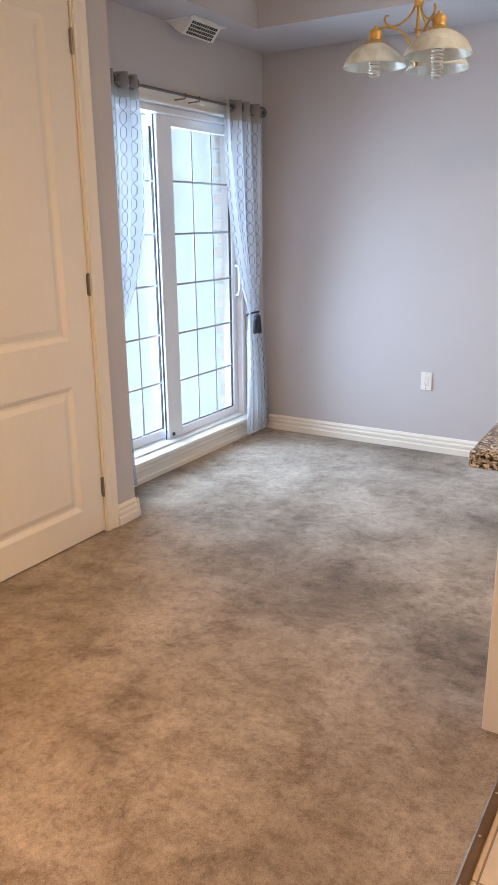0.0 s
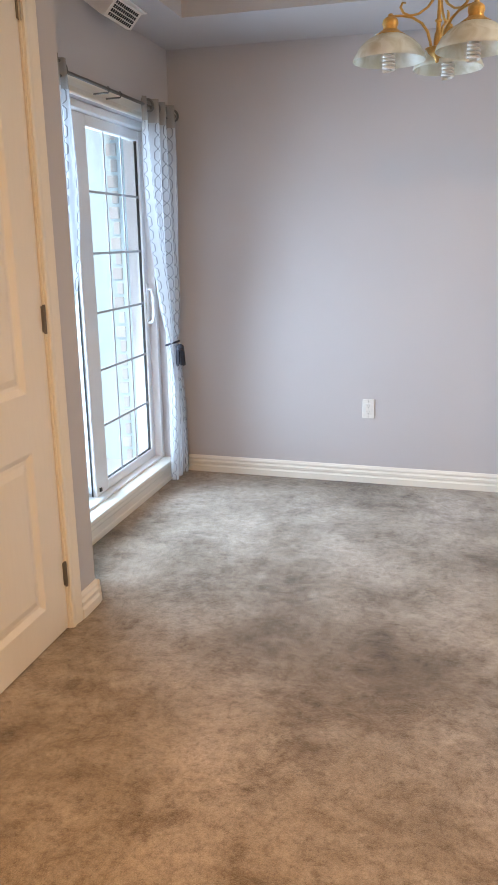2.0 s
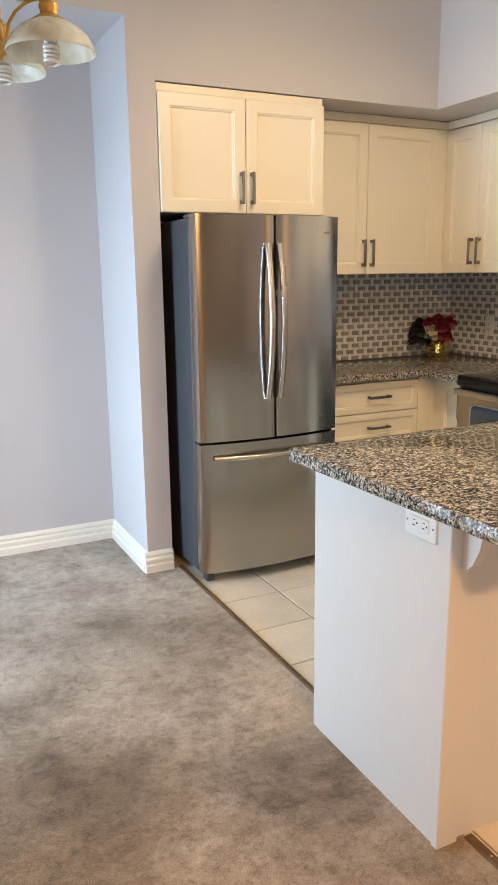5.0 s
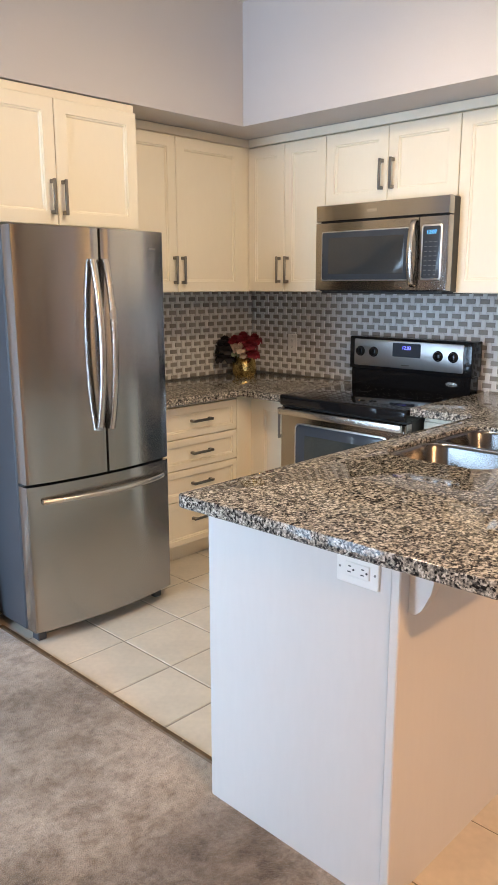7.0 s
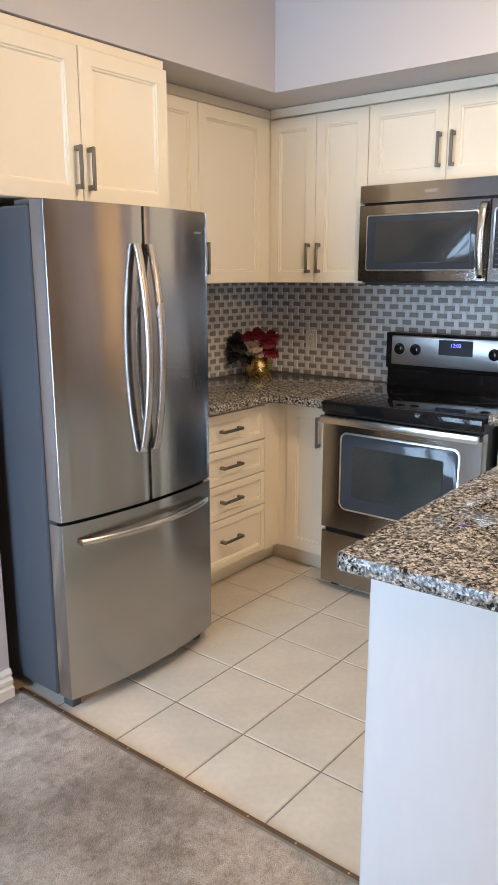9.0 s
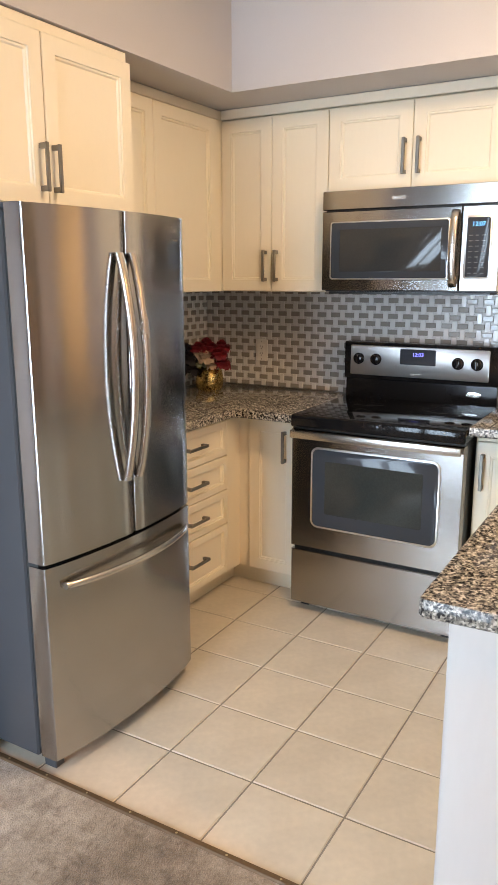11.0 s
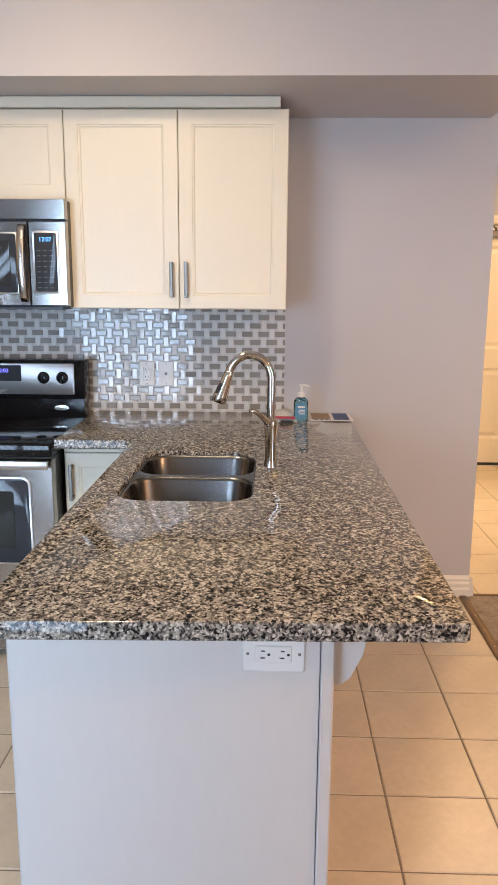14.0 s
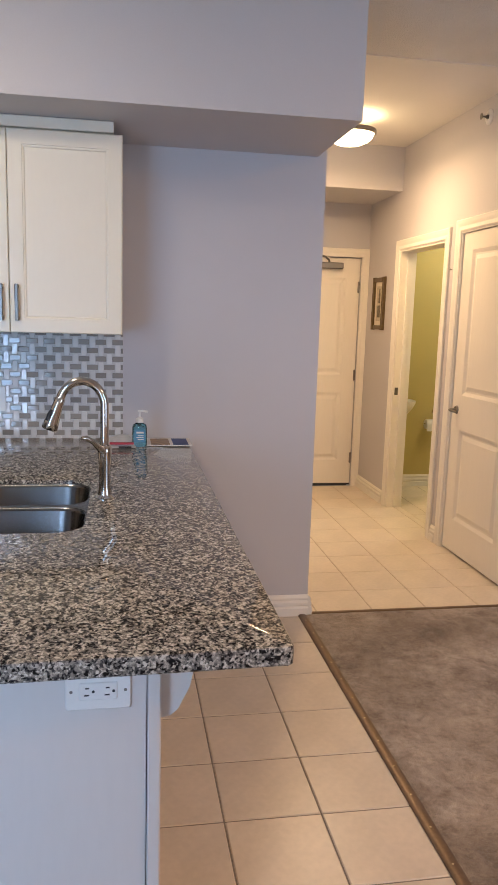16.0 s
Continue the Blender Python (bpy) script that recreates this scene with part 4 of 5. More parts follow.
part("gasket", mesh((fx0 + 0.012, fx1 - 0.012, 4.805, 4.826, 0.07, fzt - 0.02)), GASKET, fr, "dark rubber door gasket")


def contour(x):
    s = (x - fx0) / (fx1 - fx0)
    return 4.742 - 0.036 * (1 - (2 * s - 1) ** 2)


def curved_front(x0, x1, z0, z1, back=4.806, edge=0.010):
    n = 14
    xs = [x0 + (x1 - x0) * i / n for i in range(n + 1)]
    pts = [(x0, back), (x0, contour(x0) + edge), (x0 + edge * 0.3, contour(x0) + edge * 0.3)] + [(x, contour(x)) for x in xs[1:-1]] + [(x1 - edge * 0.3, contour(x1) + edge * 0.3), (x1, contour(x1) + edge), (x1, back)]
    bm = bmesh.new()
    sweep(bm, [[Vector((x, y, z)) for x, y in pts] for z in (z0, z1)])
    return bm


def bow_handle(pts_fn, w, t, n=16):
    bm = bmesh.new()
    loops = []
    for i in range(n + 1):
        c, across, out = pts_fn(i / n)
        loops.append([c + across * (w / 2 * math.cos(a)) + out * (t / 2 * math.sin(a)) for a in (math.pi * k / 7 for k in range(14))])
    return sweep(bm, loops)


fsplit, fslit = 1.218, 0.683
for a, b, hx in ((fx0, fsplit - 0.003, fsplit - 0.043), (fsplit + 0.003, fx1, fsplit + 0.017)):
    dr = part("door", curved_front(a, b, fslit + 0.006, fzt), STEEL, fr, smooth=35)
    hy = contour(hx)
    fn = lambda s, hx=hx, hy=hy: (Vector((hx, hy - 0.010 - 0.046 * math.sin(math.pi * s) ** 0.8, 0.873 + 0.69 * s)), Vector((1, 0, 0)), Vector((0, -1, 0)))
    part("handle", bow_handle(fn, 0.030, 0.026), STEEL_H, dr, "bowed polished steel handle", 60)
dr = part("freezer_drawer", curved_front(fx0, fx1, 0.058, fslit - 0.006), STEEL, fr, smooth=35)
fn = lambda s: (Vector((fx0 + 0.055 + 0.615 * s, contour(fx0 + 0.055 + 0.615 * s) - 0.012 - 0.030 * math.sin(math.pi * s) ** 0.6, 0.614)), Vector((0, 0, 1)), Vector((0, -1, 0)))
part("handle", bow_handle(fn, 0.022, 0.020), STEEL_H, dr, "bowed polished steel handle", 60)
part("badge", mesh((1.465, 1.515, contour(1.5) - 0.0025, contour(1.5) + 0.004, 1.607, 1.613)), NICKEL, fr, "small plain maker's badge")
part("seal_strip", mesh((fx0 + 0.006, fx1 - 0.006, 4.775, 4.806, fslit - 0.006, fslit + 0.006)), GASKET, fr, "dark gap between doors and drawer")
part("centre_gap", mesh((fsplit - 0.003, fsplit + 0.003, 4.73, 4.806, fslit + 0.006, fzt - 0.004)), GASKET, fr, "dark gap between the doors")


# ---- stove ----
sy0, sy1, sx = 3.927, 4.686, 2.285
st = thing("electric_range", (2.62, 4.306, 0.0), "stainless electric range with black glass cooktop", "stove")
m = facing("W", (sx, sy1, 0))
W = sy1 - sy0
part("body", mesh((sx + 0.045, XE - 0.03, sy0 + 0.002, sy1 - 0.002, 0.03, ZL - 0.02)), BLACKPL, st, "black enamelled sides")
for yy in (sy0 + 0.03, sy1 - 0.07):
    part("foot", mesh((sx + 0.06, sx + 0.10, yy, yy + 0.04, 0.0, 0.031)), BLACKPL, st, "black levelling foot")
bm = bmesh.new()
rings(bm, m, [(0.004, W - 0.004, 0.035, 0.288, -0.045), (0.004, W - 0.004, 0.035, 0.288, -0.006), (0.008, W - 0.008, 0.039, 0.284, 0)], True)
part("storage_drawer", bm, STEEL, st)
# oven door with a rounded window
bm = bmesh.new()
d0, d1 = 0.305, 0.842
rings(bm, m, [(0.002, W - 0.002, d0, d1, -0.045), (0.002, W - 0.002, d0, d1, -0.006), (0.006, W - 0.006, d0 + 0.004, d1 - 0.004, 0)], True)
door = part("oven_door", bm, STEEL, st)


def rounded_plate(m, u0, u1, v0, v1, n0, n1, r, ease=0.002):
    bm = bmesh.new()
    loops = []
    for ins, n in ((0, n0), (0, n1 - ease), (ease, n1)):
        loops.append([m @ Vector((p[0], p[1], n)) for p in rounded([(u0 + ins, v0 + ins, r), (u1 - ins, v0 + ins, r), (u1 - ins, v1 - ins, r), (u0 + ins, v1 - ins, r)])])
    return sweep(bm, loops)


part("window_rim", rounded_plate(m, 0.098, 0.668, 0.407, 0.772, 0.0, 0.004, 0.035), RIMSTEEL, door, "bright steel window rim", 40)
win = part("oven_window", rounded_plate(m, 0.106, 0.660, 0.415, 0.764, 0.003, 0.0055, 0.030), OVENGLASS, door, "dark oven glass, blue-grey reflection put into its colour", 40)
part("inner_window", rounded_plate(m, 0.165, 0.600, 0.475, 0.715, 0.0054, 0.0062, 0.008), mat("oven_cavity_glass", (0.035, 0.042, 0.042), 0.08, var=0.2, bump=0, spec=0.35), win, "paler inner window", 40)
bm = bmesh.new()
lbox(bm, m, 0.010, W - 0.010, 0.808, 0.844, 0.018, 0.040, 0.006, 2)
for u in (0.03, W - 0.06):
    lbox(bm, m, u, u + 0.03, 0.812, 0.838, -0.002, 0.02, 0.002)
part("handle", bm, STEEL_H, door, "wide polished steel door handle", 40)
part("vent_gap", lbox(bmesh.new(), m, 0.004, W - 0.004, 0.843, 0.852, -0.045, -0.012), BLACKPL, st, "dark vent slot")
bm = bmesh.new()
lbox(bm, m, 0.0, W, 0.852, ZL + 0.008, -0.60, 0.012, 0.010, 3)
top = part("cooktop", bm, BLACK, st, "glossy black glass cooktop", 40)
for u, nn, r in ((0.2, -0.16, 0.10), (0.56, -0.17, 0.085), (0.2, -0.43, 0.075), (0.56, -0.43, 0.105)):
    bm = bmesh.new()
    c = m @ Vector((u, ZL + 0.0082, nn))
    turned(bm, [(r, 0), (r + 0.0025, 0.0004), (r + 0.004, 0)], Matrix.Translation(c), 40)
    part("burner_ring", bm, RING, top, "printed grey burner ring")
# back guard
mb = facing("W", (2.875, sy1 + 0.008, 0))
bm = bmesh.new()
lbox(bm, mb, 0.0, 0.755, 0.998, 1.178, -0.105, -0.004, 0.006, 2)
lbox(bm, mb, 0.008, 0.747, ZL, 0.998, -0.095, -0.015, 0.002)
guard = part("back_guard", bm, BLACK, st, "black enamel back guard", 40)
part("control_panel", rounded_plate(mb, 0.035, 0.708, 1.018, 1.163, -0.006, 0.002, 0.008), PANELSTEEL, guard, "stainless control panel", 40)
part("display", rounded_plate(mb, 0.288, 0.462, 1.079, 1.153, 0.001, 0.004, 0.006), OVENGLASS, guard, "dark display window")


def lettered(text, m, u, v, n, height):
    """Raised characters in the plane of m, built from the built-in font."""
    cu = bpy.data.curves.new("lettering", "FONT")
    cu.body, cu.size, cu.extrude = text, height * 1.4, 0.0004
    holder = bpy.data.objects.new("lettering", cu)
    me = bpy.data.meshes.new_from_object(holder)
    bm = bmesh.new()
    bm.from_mesh(me)
    bm.transform(m @ Matrix.Translation((u, v, n)))
    bpy.data.objects.remove(holder)
    bpy.data.curves.remove(cu)
    bpy.data.meshes.remove(me)
    return bm


part("clock_digits", lettered("12:03", mb, 0.348, 1.120, 0.0044, 0.018), CLOCK_BLUE, guard, "blue lit clock reading 12:03")
for u in (0.079, 0.167, 0.566, 0.653):
    km = mb @ Matrix.Translation((u, 1.097, 0.001))
    bm = bmesh.new()
    turned(bm, [(0.028, 0.0), (0.028, 0.004), (0.024, 0.006), (0.021, 0.020), (0.017, 0.022), (0.0, 0.022)], km, 24)
    kb = part("knob", bm, BLACK, guard, "round black control knob", 40)
    part("knob_grip", lbox(bmesh.new(), km, -0.004, 0.004, -0.019, 0.019, 0.020, 0.029, 0.002), BLACK, kb, "glossy black knob grip")
km = mb @ Matrix.Translation((0.64, 0.955, -0.016))
bm = bmesh.new()
turned(bm, [(0.034, 0.0), (0.034, 0.002), (0.0, 0.003)], km @ Matrix.Diagonal((1, 0.36, 1, 1)), 28)
part("badge", bm, STEEL_H, guard, "oval plain maker's badge", 40)
part("panel_mark", lbox(bmesh.new(), mb, 0.345, 0.395, 1.032, 1.038, 0.0019, 0.0027), NICKEL, guard, "small plain maker's mark")


# ---- microwave ----
my0, my1, mx = 3.903, 4.665, 2.522
mw = thing("microwave", (2.7, 4.285, 1.42), "stainless over-range microwave under the cabinet", "microwave")
m = facing("W", (mx, my1, 0))
W = my1 - my0
part("body", mesh((mx + 0.035, XE - 0.03, my0 + 0.004, my1 - 0.004, 1.425, 1.849), bevel=0.003), BLACKPL, mw, "black sheet metal case")
bm = bmesh.new()
rings(bm, m, [(0, W, 1.771, 1.850, -0.04), (0, W, 1.771, 1.850, -0.006), (0.003, W - 0.003, 1.774, 1.847, 0)], True)
part("vent_panel", bm, STEEL, mw)
part("maker_mark", lbox(bmesh.new(), m, 0.315, 0.375, 1.803, 1.817, -0.001, 0.0008), STEEL_H, mw, "small plain maker's mark")
bm = bmesh.new()
rings(bm, m, [(0, 0.608, 1.432, 1.765, -0.04), (0, 0.608, 1.432, 1.765, -0.006), (0.003, 0.605, 1.435, 1.762, 0)], True)
door = part("door", bm, STEEL, mw)
part("window_rim", rounded_plate(m, 0.040, 0.565, 1.478, 1.722, -0.001, 0.003, 0.012), RIMSTEEL, door, "bright window rim", 40)
wn2 = part("door_window", rounded_plate(m, 0.045, 0.560, 1.483, 1.717, 0.002, 0.0042, 0.010), OVENGLASS, door, "dark microwave glass", 40)
part("inner_window", rounded_plate(m, 0.085, 0.535, 1.510, 1.690, 0.0041, 0.0050, 0.004), mat("microwave_mesh_glass", (0.04, 0.043, 0.045), 0.10, var=0.1, bump=0, spec=0.35), wn2, "grey mesh window", 40)
fn = lambda s: (m @ Vector((0.585, 1.447 + 0.305 * s, 0.004 + 0.034 * math.sin(math.pi * min(1, max(0, s))) ** 0.5)), Vector((0, -1, 0)), Vector((-1, 0, 0)))
part("handle", bow_handle(fn, 0.03, 0.012), STEEL_H, door, "bowed steel door handle", 60)
bm = bmesh.new()
rings(bm, m, [(0.611, W, 1.432, 1.765, -0.04), (0.611, W, 1.432, 1.765, -0.006), (0.614, W - 0.003, 1.435, 1.762, 0)], True)
ctl = part("control_side", bm, STEEL, mw)
part("panel_rim", rounded_plate(m, 0.625, 0.732, 1.480, 1.728, -0.001, 0.0025, 0.012), RIMSTEEL, ctl, "bright panel rim", 40)
pad = part("keypad", rounded_plate(m, 0.632, 0.725, 1.487, 1.721, 0.002, 0.0035, 0.008), OVENGLASS, ctl, "black touch keypad", 40)
part("clock_digits", lettered("12:07", m, 0.652, 1.686, 0.0038, 0.017), CLOCK_CYAN, ctl, "blue lit clock reading 12:07")
for r in range(8):
    for c in range(3):
        part("key_mark", lbox(bmesh.new(), m, 0.643 + c * 0.025, 0.643 + c * 0.025 + 0.014, 1.502 + r * 0.021, 1.505 + r * 0.021, 0.003, 0.0038), KEYPRINT, pad, "dim key legend")
part("grease_filter", mesh((mx + 0.02, mx + 0.30, my0 + 0.03, my1 - 0.03, 1.416, 1.426)), BLACKPL, mw, "black underside vent")


# ---- chandelier over the dining corner ----
cx, cy0 = 0.01, 4.13
ch = thing("chandelier", (cx, cy0, 2.08), "antique gold three-arm chandelier with frosted bowl shades, unlit", "chandelier")
bm = bmesh.new()
turned(bm, [(0.0, 2.072), (0.006, 2.076), (0.008, 2.09), (0.012, 2.094), (0.03, 2.112), (0.038, 2.128), (0.042, 2.132), (0.034, 2.136), (0.014, 2.14), (0.012, 2.19), (0.008, 2.2), (0.0075, 2.235), (0.012, 2.24), (0.012, 2.246),
            (0.007, 2.252), (0.006, 2.34), (0.016, 2.345), (0.018, 2.375), (0.006, 2.38), (0.006, 2.842), (0.05, 2.857), (0.06, 2.882)], Matrix.Translation((cx, cy0, -0.042)), 20)
part("stem", bm, GOLD, ch, smooth=40)
RS = 0.165
for ang in (192, 318, 78):
    a = radians(ang)
    ux = Vector((math.cos(a), math.sin(a), 0))
    c = Vector((cx, cy0, -0.042)) + ux * RS
    o = Vector((cx, cy0, -0.042))
    bm = bmesh.new()
    pts = [o + ux * r + Vector((0, 0, z)) for r, z in ((0.022, 2.135), (0.026, 2.16), (0.036, 2.20), (0.058, 2.235), (0.09, 2.258), (0.125, 2.266), (0.165, 2.266))]
    tube(bm, pts, 0.0052, 8)
    up = [o + ux * r + Vector((0, 0, z)) for r, z in ((0.012, 2.36), (0.02, 2.33), (0.04, 2.297), (0.07, 2.272), (0.10, 2.266), (0.122, 2.278), (0.132, 2.30), (0.126, 2.318), (0.114, 2.316))]
    tube(bm, up, [0.005] * 7 + [0.004, 0.003], 8)
    part("arm", bm, GOLD, ch, smooth=50)
    bm = bmesh.new()
    turned(bm, [(0.0, 2.277), (0.008, 2.275), (0.009, 2.265), (0.018, 2.26), (0.026, 2.25), (0.028, 2.235), (0.024, 2.222), (0.025, 2.212), (0.042, 2.198), (0.052, 2.19), (0.05, 2.186), (0.0, 2.186)], Matrix.Translation(c), 20)
    part("socket_cup", bm, GOLD, ch, smooth=40)
    bm = bmesh.new()
    turned(bm, [(0.046, 2.19), (0.062, 2.182), (0.085, 2.164), (0.108, 2.136), (0.122, 2.105), (0.127, 2.088), (0.125, 2.084), (0.120, 2.09), (0.106, 2.128), (0.083, 2.158), (0.06, 2.176), (0.046, 2.184)], Matrix.Translation(c), 36)
    part("shade", bm, ALABASTER, ch, "marbled frosted glass bowl shade", 60)
    bm = bmesh.new()
    turned(bm, [(0.016, 2.187), (0.018, 2.13), (0.02, 2.118), (0.0, 2.118)], Matrix.Translation(c), 14)
    helix = [c + Vector((0.019 * math.cos(t), 0.019 * math.sin(t), 2.115 - 0.0118 * t / 6.283)) for t in (k * 0.4 for k in range(72))]
    tube(bm, helix, 0.0052, 7)
    part("bulb", bm, BULB, ch, "white spiral energy-saving bulb", 60)


for ob in ch.children:
    if not ob.name.startswith("bulb"):
        for v in ob.data.vertices:
            v.co.z = v.co.z * 0.78 if v.co.z < 0.3 else v.co.z - 0.066 * max(0.0, (0.72 - v.co.z) / 0.42)


# ---- lit dome lamps ----
def dome(name, c, glass, label, hang=0.0):
    d = thing(name, c, label, "ceiling lamp", "ceiling lamps")
    top, low = Matrix.Translation(c), Matrix.Translation((c[0], c[1], c[2] - hang))
    bm = bmesh.new()
    turned(bm, [(0.0, 0.0), (0.06, 0.0), (0.062, -0.01), (0.05, -0.02), (0.012, -0.024), (0.012, -0.02 - hang), (0.0, -0.02 - hang)], top, 24)
    part("canopy", bm, NICKEL, d, "brushed nickel canopy", 40)
    bm = bmesh.new()
    turned(bm, [(0.165, -0.012), (0.172, -0.016), (0.174, -0.04), (0.166, -0.046), (0.158, -0.04), (0.160, -0.014)], low, 40)
    part("rim", bm, NICKEL, d, "brushed nickel rim", 40)
    bm = bmesh.new()
    turned(bm, [(0.158, -0.036), (0.15, -0.062), (0.125, -0.085), (0.085, -0.102), (0.04, -0.110), (0.0, -0.112)], low, 40)
    g = part("glass", bm, glass, d, "lit frosted glass dome", 60)
    g.visible_shadow = False


dome("ceiling_lamp", (4.48, 1.53, CEILING - 0.004), DOME_LIT, "lit frosted dome lamp on the hall ceiling", 0.075)
dome("ceiling_lamp", (1.36, 3.76, CEILING), DOME_LIT_K, "lit frosted dome lamp on the kitchen ceiling", 0.11)
dome("ceiling_lamp", (-0.1, 0.55, CEILING), DOME_LIT, "lit frosted dome lamp on the living room ceiling")
dome("ceiling_lamp", (5.0, -0.3, CEILING - 0.004), DOME_LIT_K, "lit frosted dome lamp on the bathroom ceiling")


# ---- curtains ----
rodob = thing("curtain_rod", (-1.475, 4.66, 2.12), "thin dark metal curtain rod over the patio door", "curtain rod")
bm = bmesh.new()
tube(bm, [(-1.475, 3.80, 2.127), (-1.475, 5.45, 2.127)], 0.008, 10)
part("pole", bm, ROD, rodob, smooth=40)
for y in (3.80, 5.45):
    bm = bmesh.new()
    bmesh.ops.create_icosphere(bm, subdivisions=2, radius=0.017, matrix=Matrix.Translation((-1.475, y, 2.127)))
    part("finial", bm, ROD, rodob, smooth=60)
for y in (4.62, 4.75):
    bm = bmesh.new()
    lbox(bm, facing("E", (XW, y, 2.127)), -0.006, 0.006, -0.03, 0.012, 0.0, 0.004)
    tube(bm, [(XW + 0.002, y, 2.11), (-1.475, y, 2.112), (-1.465, y, 2.127), (-1.475, y, 2.138)], 0.004, 8)
    part("bracket", bm, ROD, rodob, "small dark rod bracket")


def curtain(name, ya, yb, tie_y, tie_w, tie_z, bot_a, bot_b, flip, label):
    """A grommet panel gathered by a tassel: its width and place change with height."""
    c = thing(name, (-1.475, (ya + yb) / 2, 0.02), label, "curtain", "curtains")
    nu, zs = 72, [2.165, 2.14, 2.10, 2.05] + [2.05 - 0.045 * i for i in range(1, 45)]
    zs = [z for z in zs if z > 0.03] + [0.06]

    def rowpts(z):
        if z > tie_z:
            s = max(0.0, min(1.0, (2.05 - z) / (2.05 - tie_z)))
            a, b = ya + (tie_y - tie_w - ya) * s ** (2.2 if flip else 1.7), yb + (tie_y + tie_w - yb) * s ** (3 if flip else 9)
        else:
            s = (tie_z - z) / tie_z
            e = s ** 0.6
            a, b = tie_y - tie_w + (bot_a - tie_y + tie_w) * e, tie_y + tie_w + (bot_b - tie_y - tie_w) * e
        if not flip and z > tie_z:
            b += 0.055 * math.exp(-((z - tie_z - 0.045) / 0.035) ** 2)
        return a, b

    def grid(zlist):
        bm = bmesh.new()
        uvl = bm.loops.layers.uv.new("UVMap")
        rowsv = []
        for z in zlist:
            a, b = rowpts(z)
            near = math.exp(-((z - tie_z) / 0.16) ** 2)
            row = []
            for i in range(nu + 1):
                s = i / nu
                fold = math.sin(s * math.pi * 9 + 0.6 * math.sin(3 * z)) * 0.033 * (1 - 0.62 * near) + 0.008 * math.sin(s * 41 + 4 * z)
                x = -1.475 + fold + 0.012 * math.sin(2.2 * z + s * 5)
                if not flip and s > 0.86:
                    x += (XW + 0.02 - x) * ((s - 0.86) / 0.14) ** 1.5
                row.append((bm.verts.new((min(max(x, XW + 0.02), -1.40), a + (b - a) * s, z)), s))
            rowsv.append((row, z))
        for (r0, za), (r1, zb) in zip(rowsv, rowsv[1:]):
            for i in range(nu):
                f = bm.faces.new((r0[i][0], r0[i + 1][0], r1[i + 1][0], r1[i][0]))
                for lp, (s, z) in zip(f.loops, ((r0[i][1], za), (r0[i + 1][1], za), (r1[i + 1][1], zb), (r1[i][1], zb))):
                    lp[uvl].uv = (s * 1.25, z)
        return bm

    part("cloth", grid([z for z in zs if z <= 2.051]), SHEER, c, "sheer cloth with printed lattice", 80)
    part("header", grid([z for z in zs if z >= 2.049]), HEADER, c, "plain grey grommet header", 80)
    for i in range(5):
        y = ya + (yb - ya) * (i + 0.5) / 5
        bm = bmesh.new()
        ring = [Vector((-1.462 + 0.03 * math.cos(t) * 0.5, y + 0.026 * math.cos(t), 2.125 + 0.028 * math.sin(t))) for t in (k * math.pi / 8 for k in range(17))]
        tube(bm, ring, 0.007, 8)
        part("grommet", bm, ROD, c, "dark metal grommet ring", 50)
    bm = bmesh.new()
    tz = tie_z
    band = [Vector((-1.475 + 0.036 * math.cos(t), tie_y + (tie_w - 0.004) * math.sin(t), tz + 0.012 * math.cos(t))) for t in (k * math.pi / 12 for k in range(25))]
    tube(bm, band, 0.006, 7)
    part("tieback", bm, TASSEL, c, "dark braided tieback cord", 50)
    rng = random.Random(4)
    bm = bmesh.new()
    ty_ = tie_y - tie_w * 0.75
    bmesh.ops.create_icosphere(bm, subdivisions=2, radius=0.024, matrix=Matrix.Translation((-1.412, ty_, tz - 0.02)))
    for k in range(46):
        a, r = rng.uniform(0, 6.28), 0.022 * math.sqrt(rng.random())
        px, py = -1.412 + r * math.cos(a), ty_ + r * math.sin(a)
        tube(bm, [(px * 1.0, py, tz - 0.03), (px + 0.004 * math.cos(a), py + 0.004 * math.sin(a), tz - 0.075), (px + 0.006 * math.cos(a), py + 0.006 * math.sin(a), tz - 0.115 - rng.uniform(0, 0.012))], 0.0026, 4)
    part("tassel", bm, TASSEL, c, "dark yarn tassel")
    return c


curtain("curtain", 5.02, 5.47, 5.31, 0.06, 0.87, 5.20, 5.57, False, "sheer grey patterned curtain, tied back with a tassel")
curtain("curtain", 3.78, 4.20, 3.86, 0.07, 0.87, 3.79, 4.02, True, "sheer grey patterned curtain gathered beside the closet wall")

# register on the bulkhead
vent = thing("air_register", (-1.45, 4.74, 2.43), "white plastic air deflector register under the bulkhead", "air vent")
va, vb = 4.59, 4.87
bm = bmesh.new()
prof = [(-1.555, 2.497), (-1.40, 2.497), (-1.395, 2.49), (-1.455, 2.425), (-1.475, 2.43), (-1.555, 2.49)]
sweep(bm, [[Vector((x, y, z)) for x, z in prof] for y in (va, vb)])
part("hood", bm, WHITEPL, vent)
part("flange", mesh((-1.56, -1.375, va - 0.02, vb + 0.02, 2.494, 2.4995)), WHITEPL, vent)
p0, p1 = Vector((-1.398, 0, 2.486)), Vector((-1.452, 0, 2.428))
out = Vector((0.73, 0, -0.68)) * 0.0022
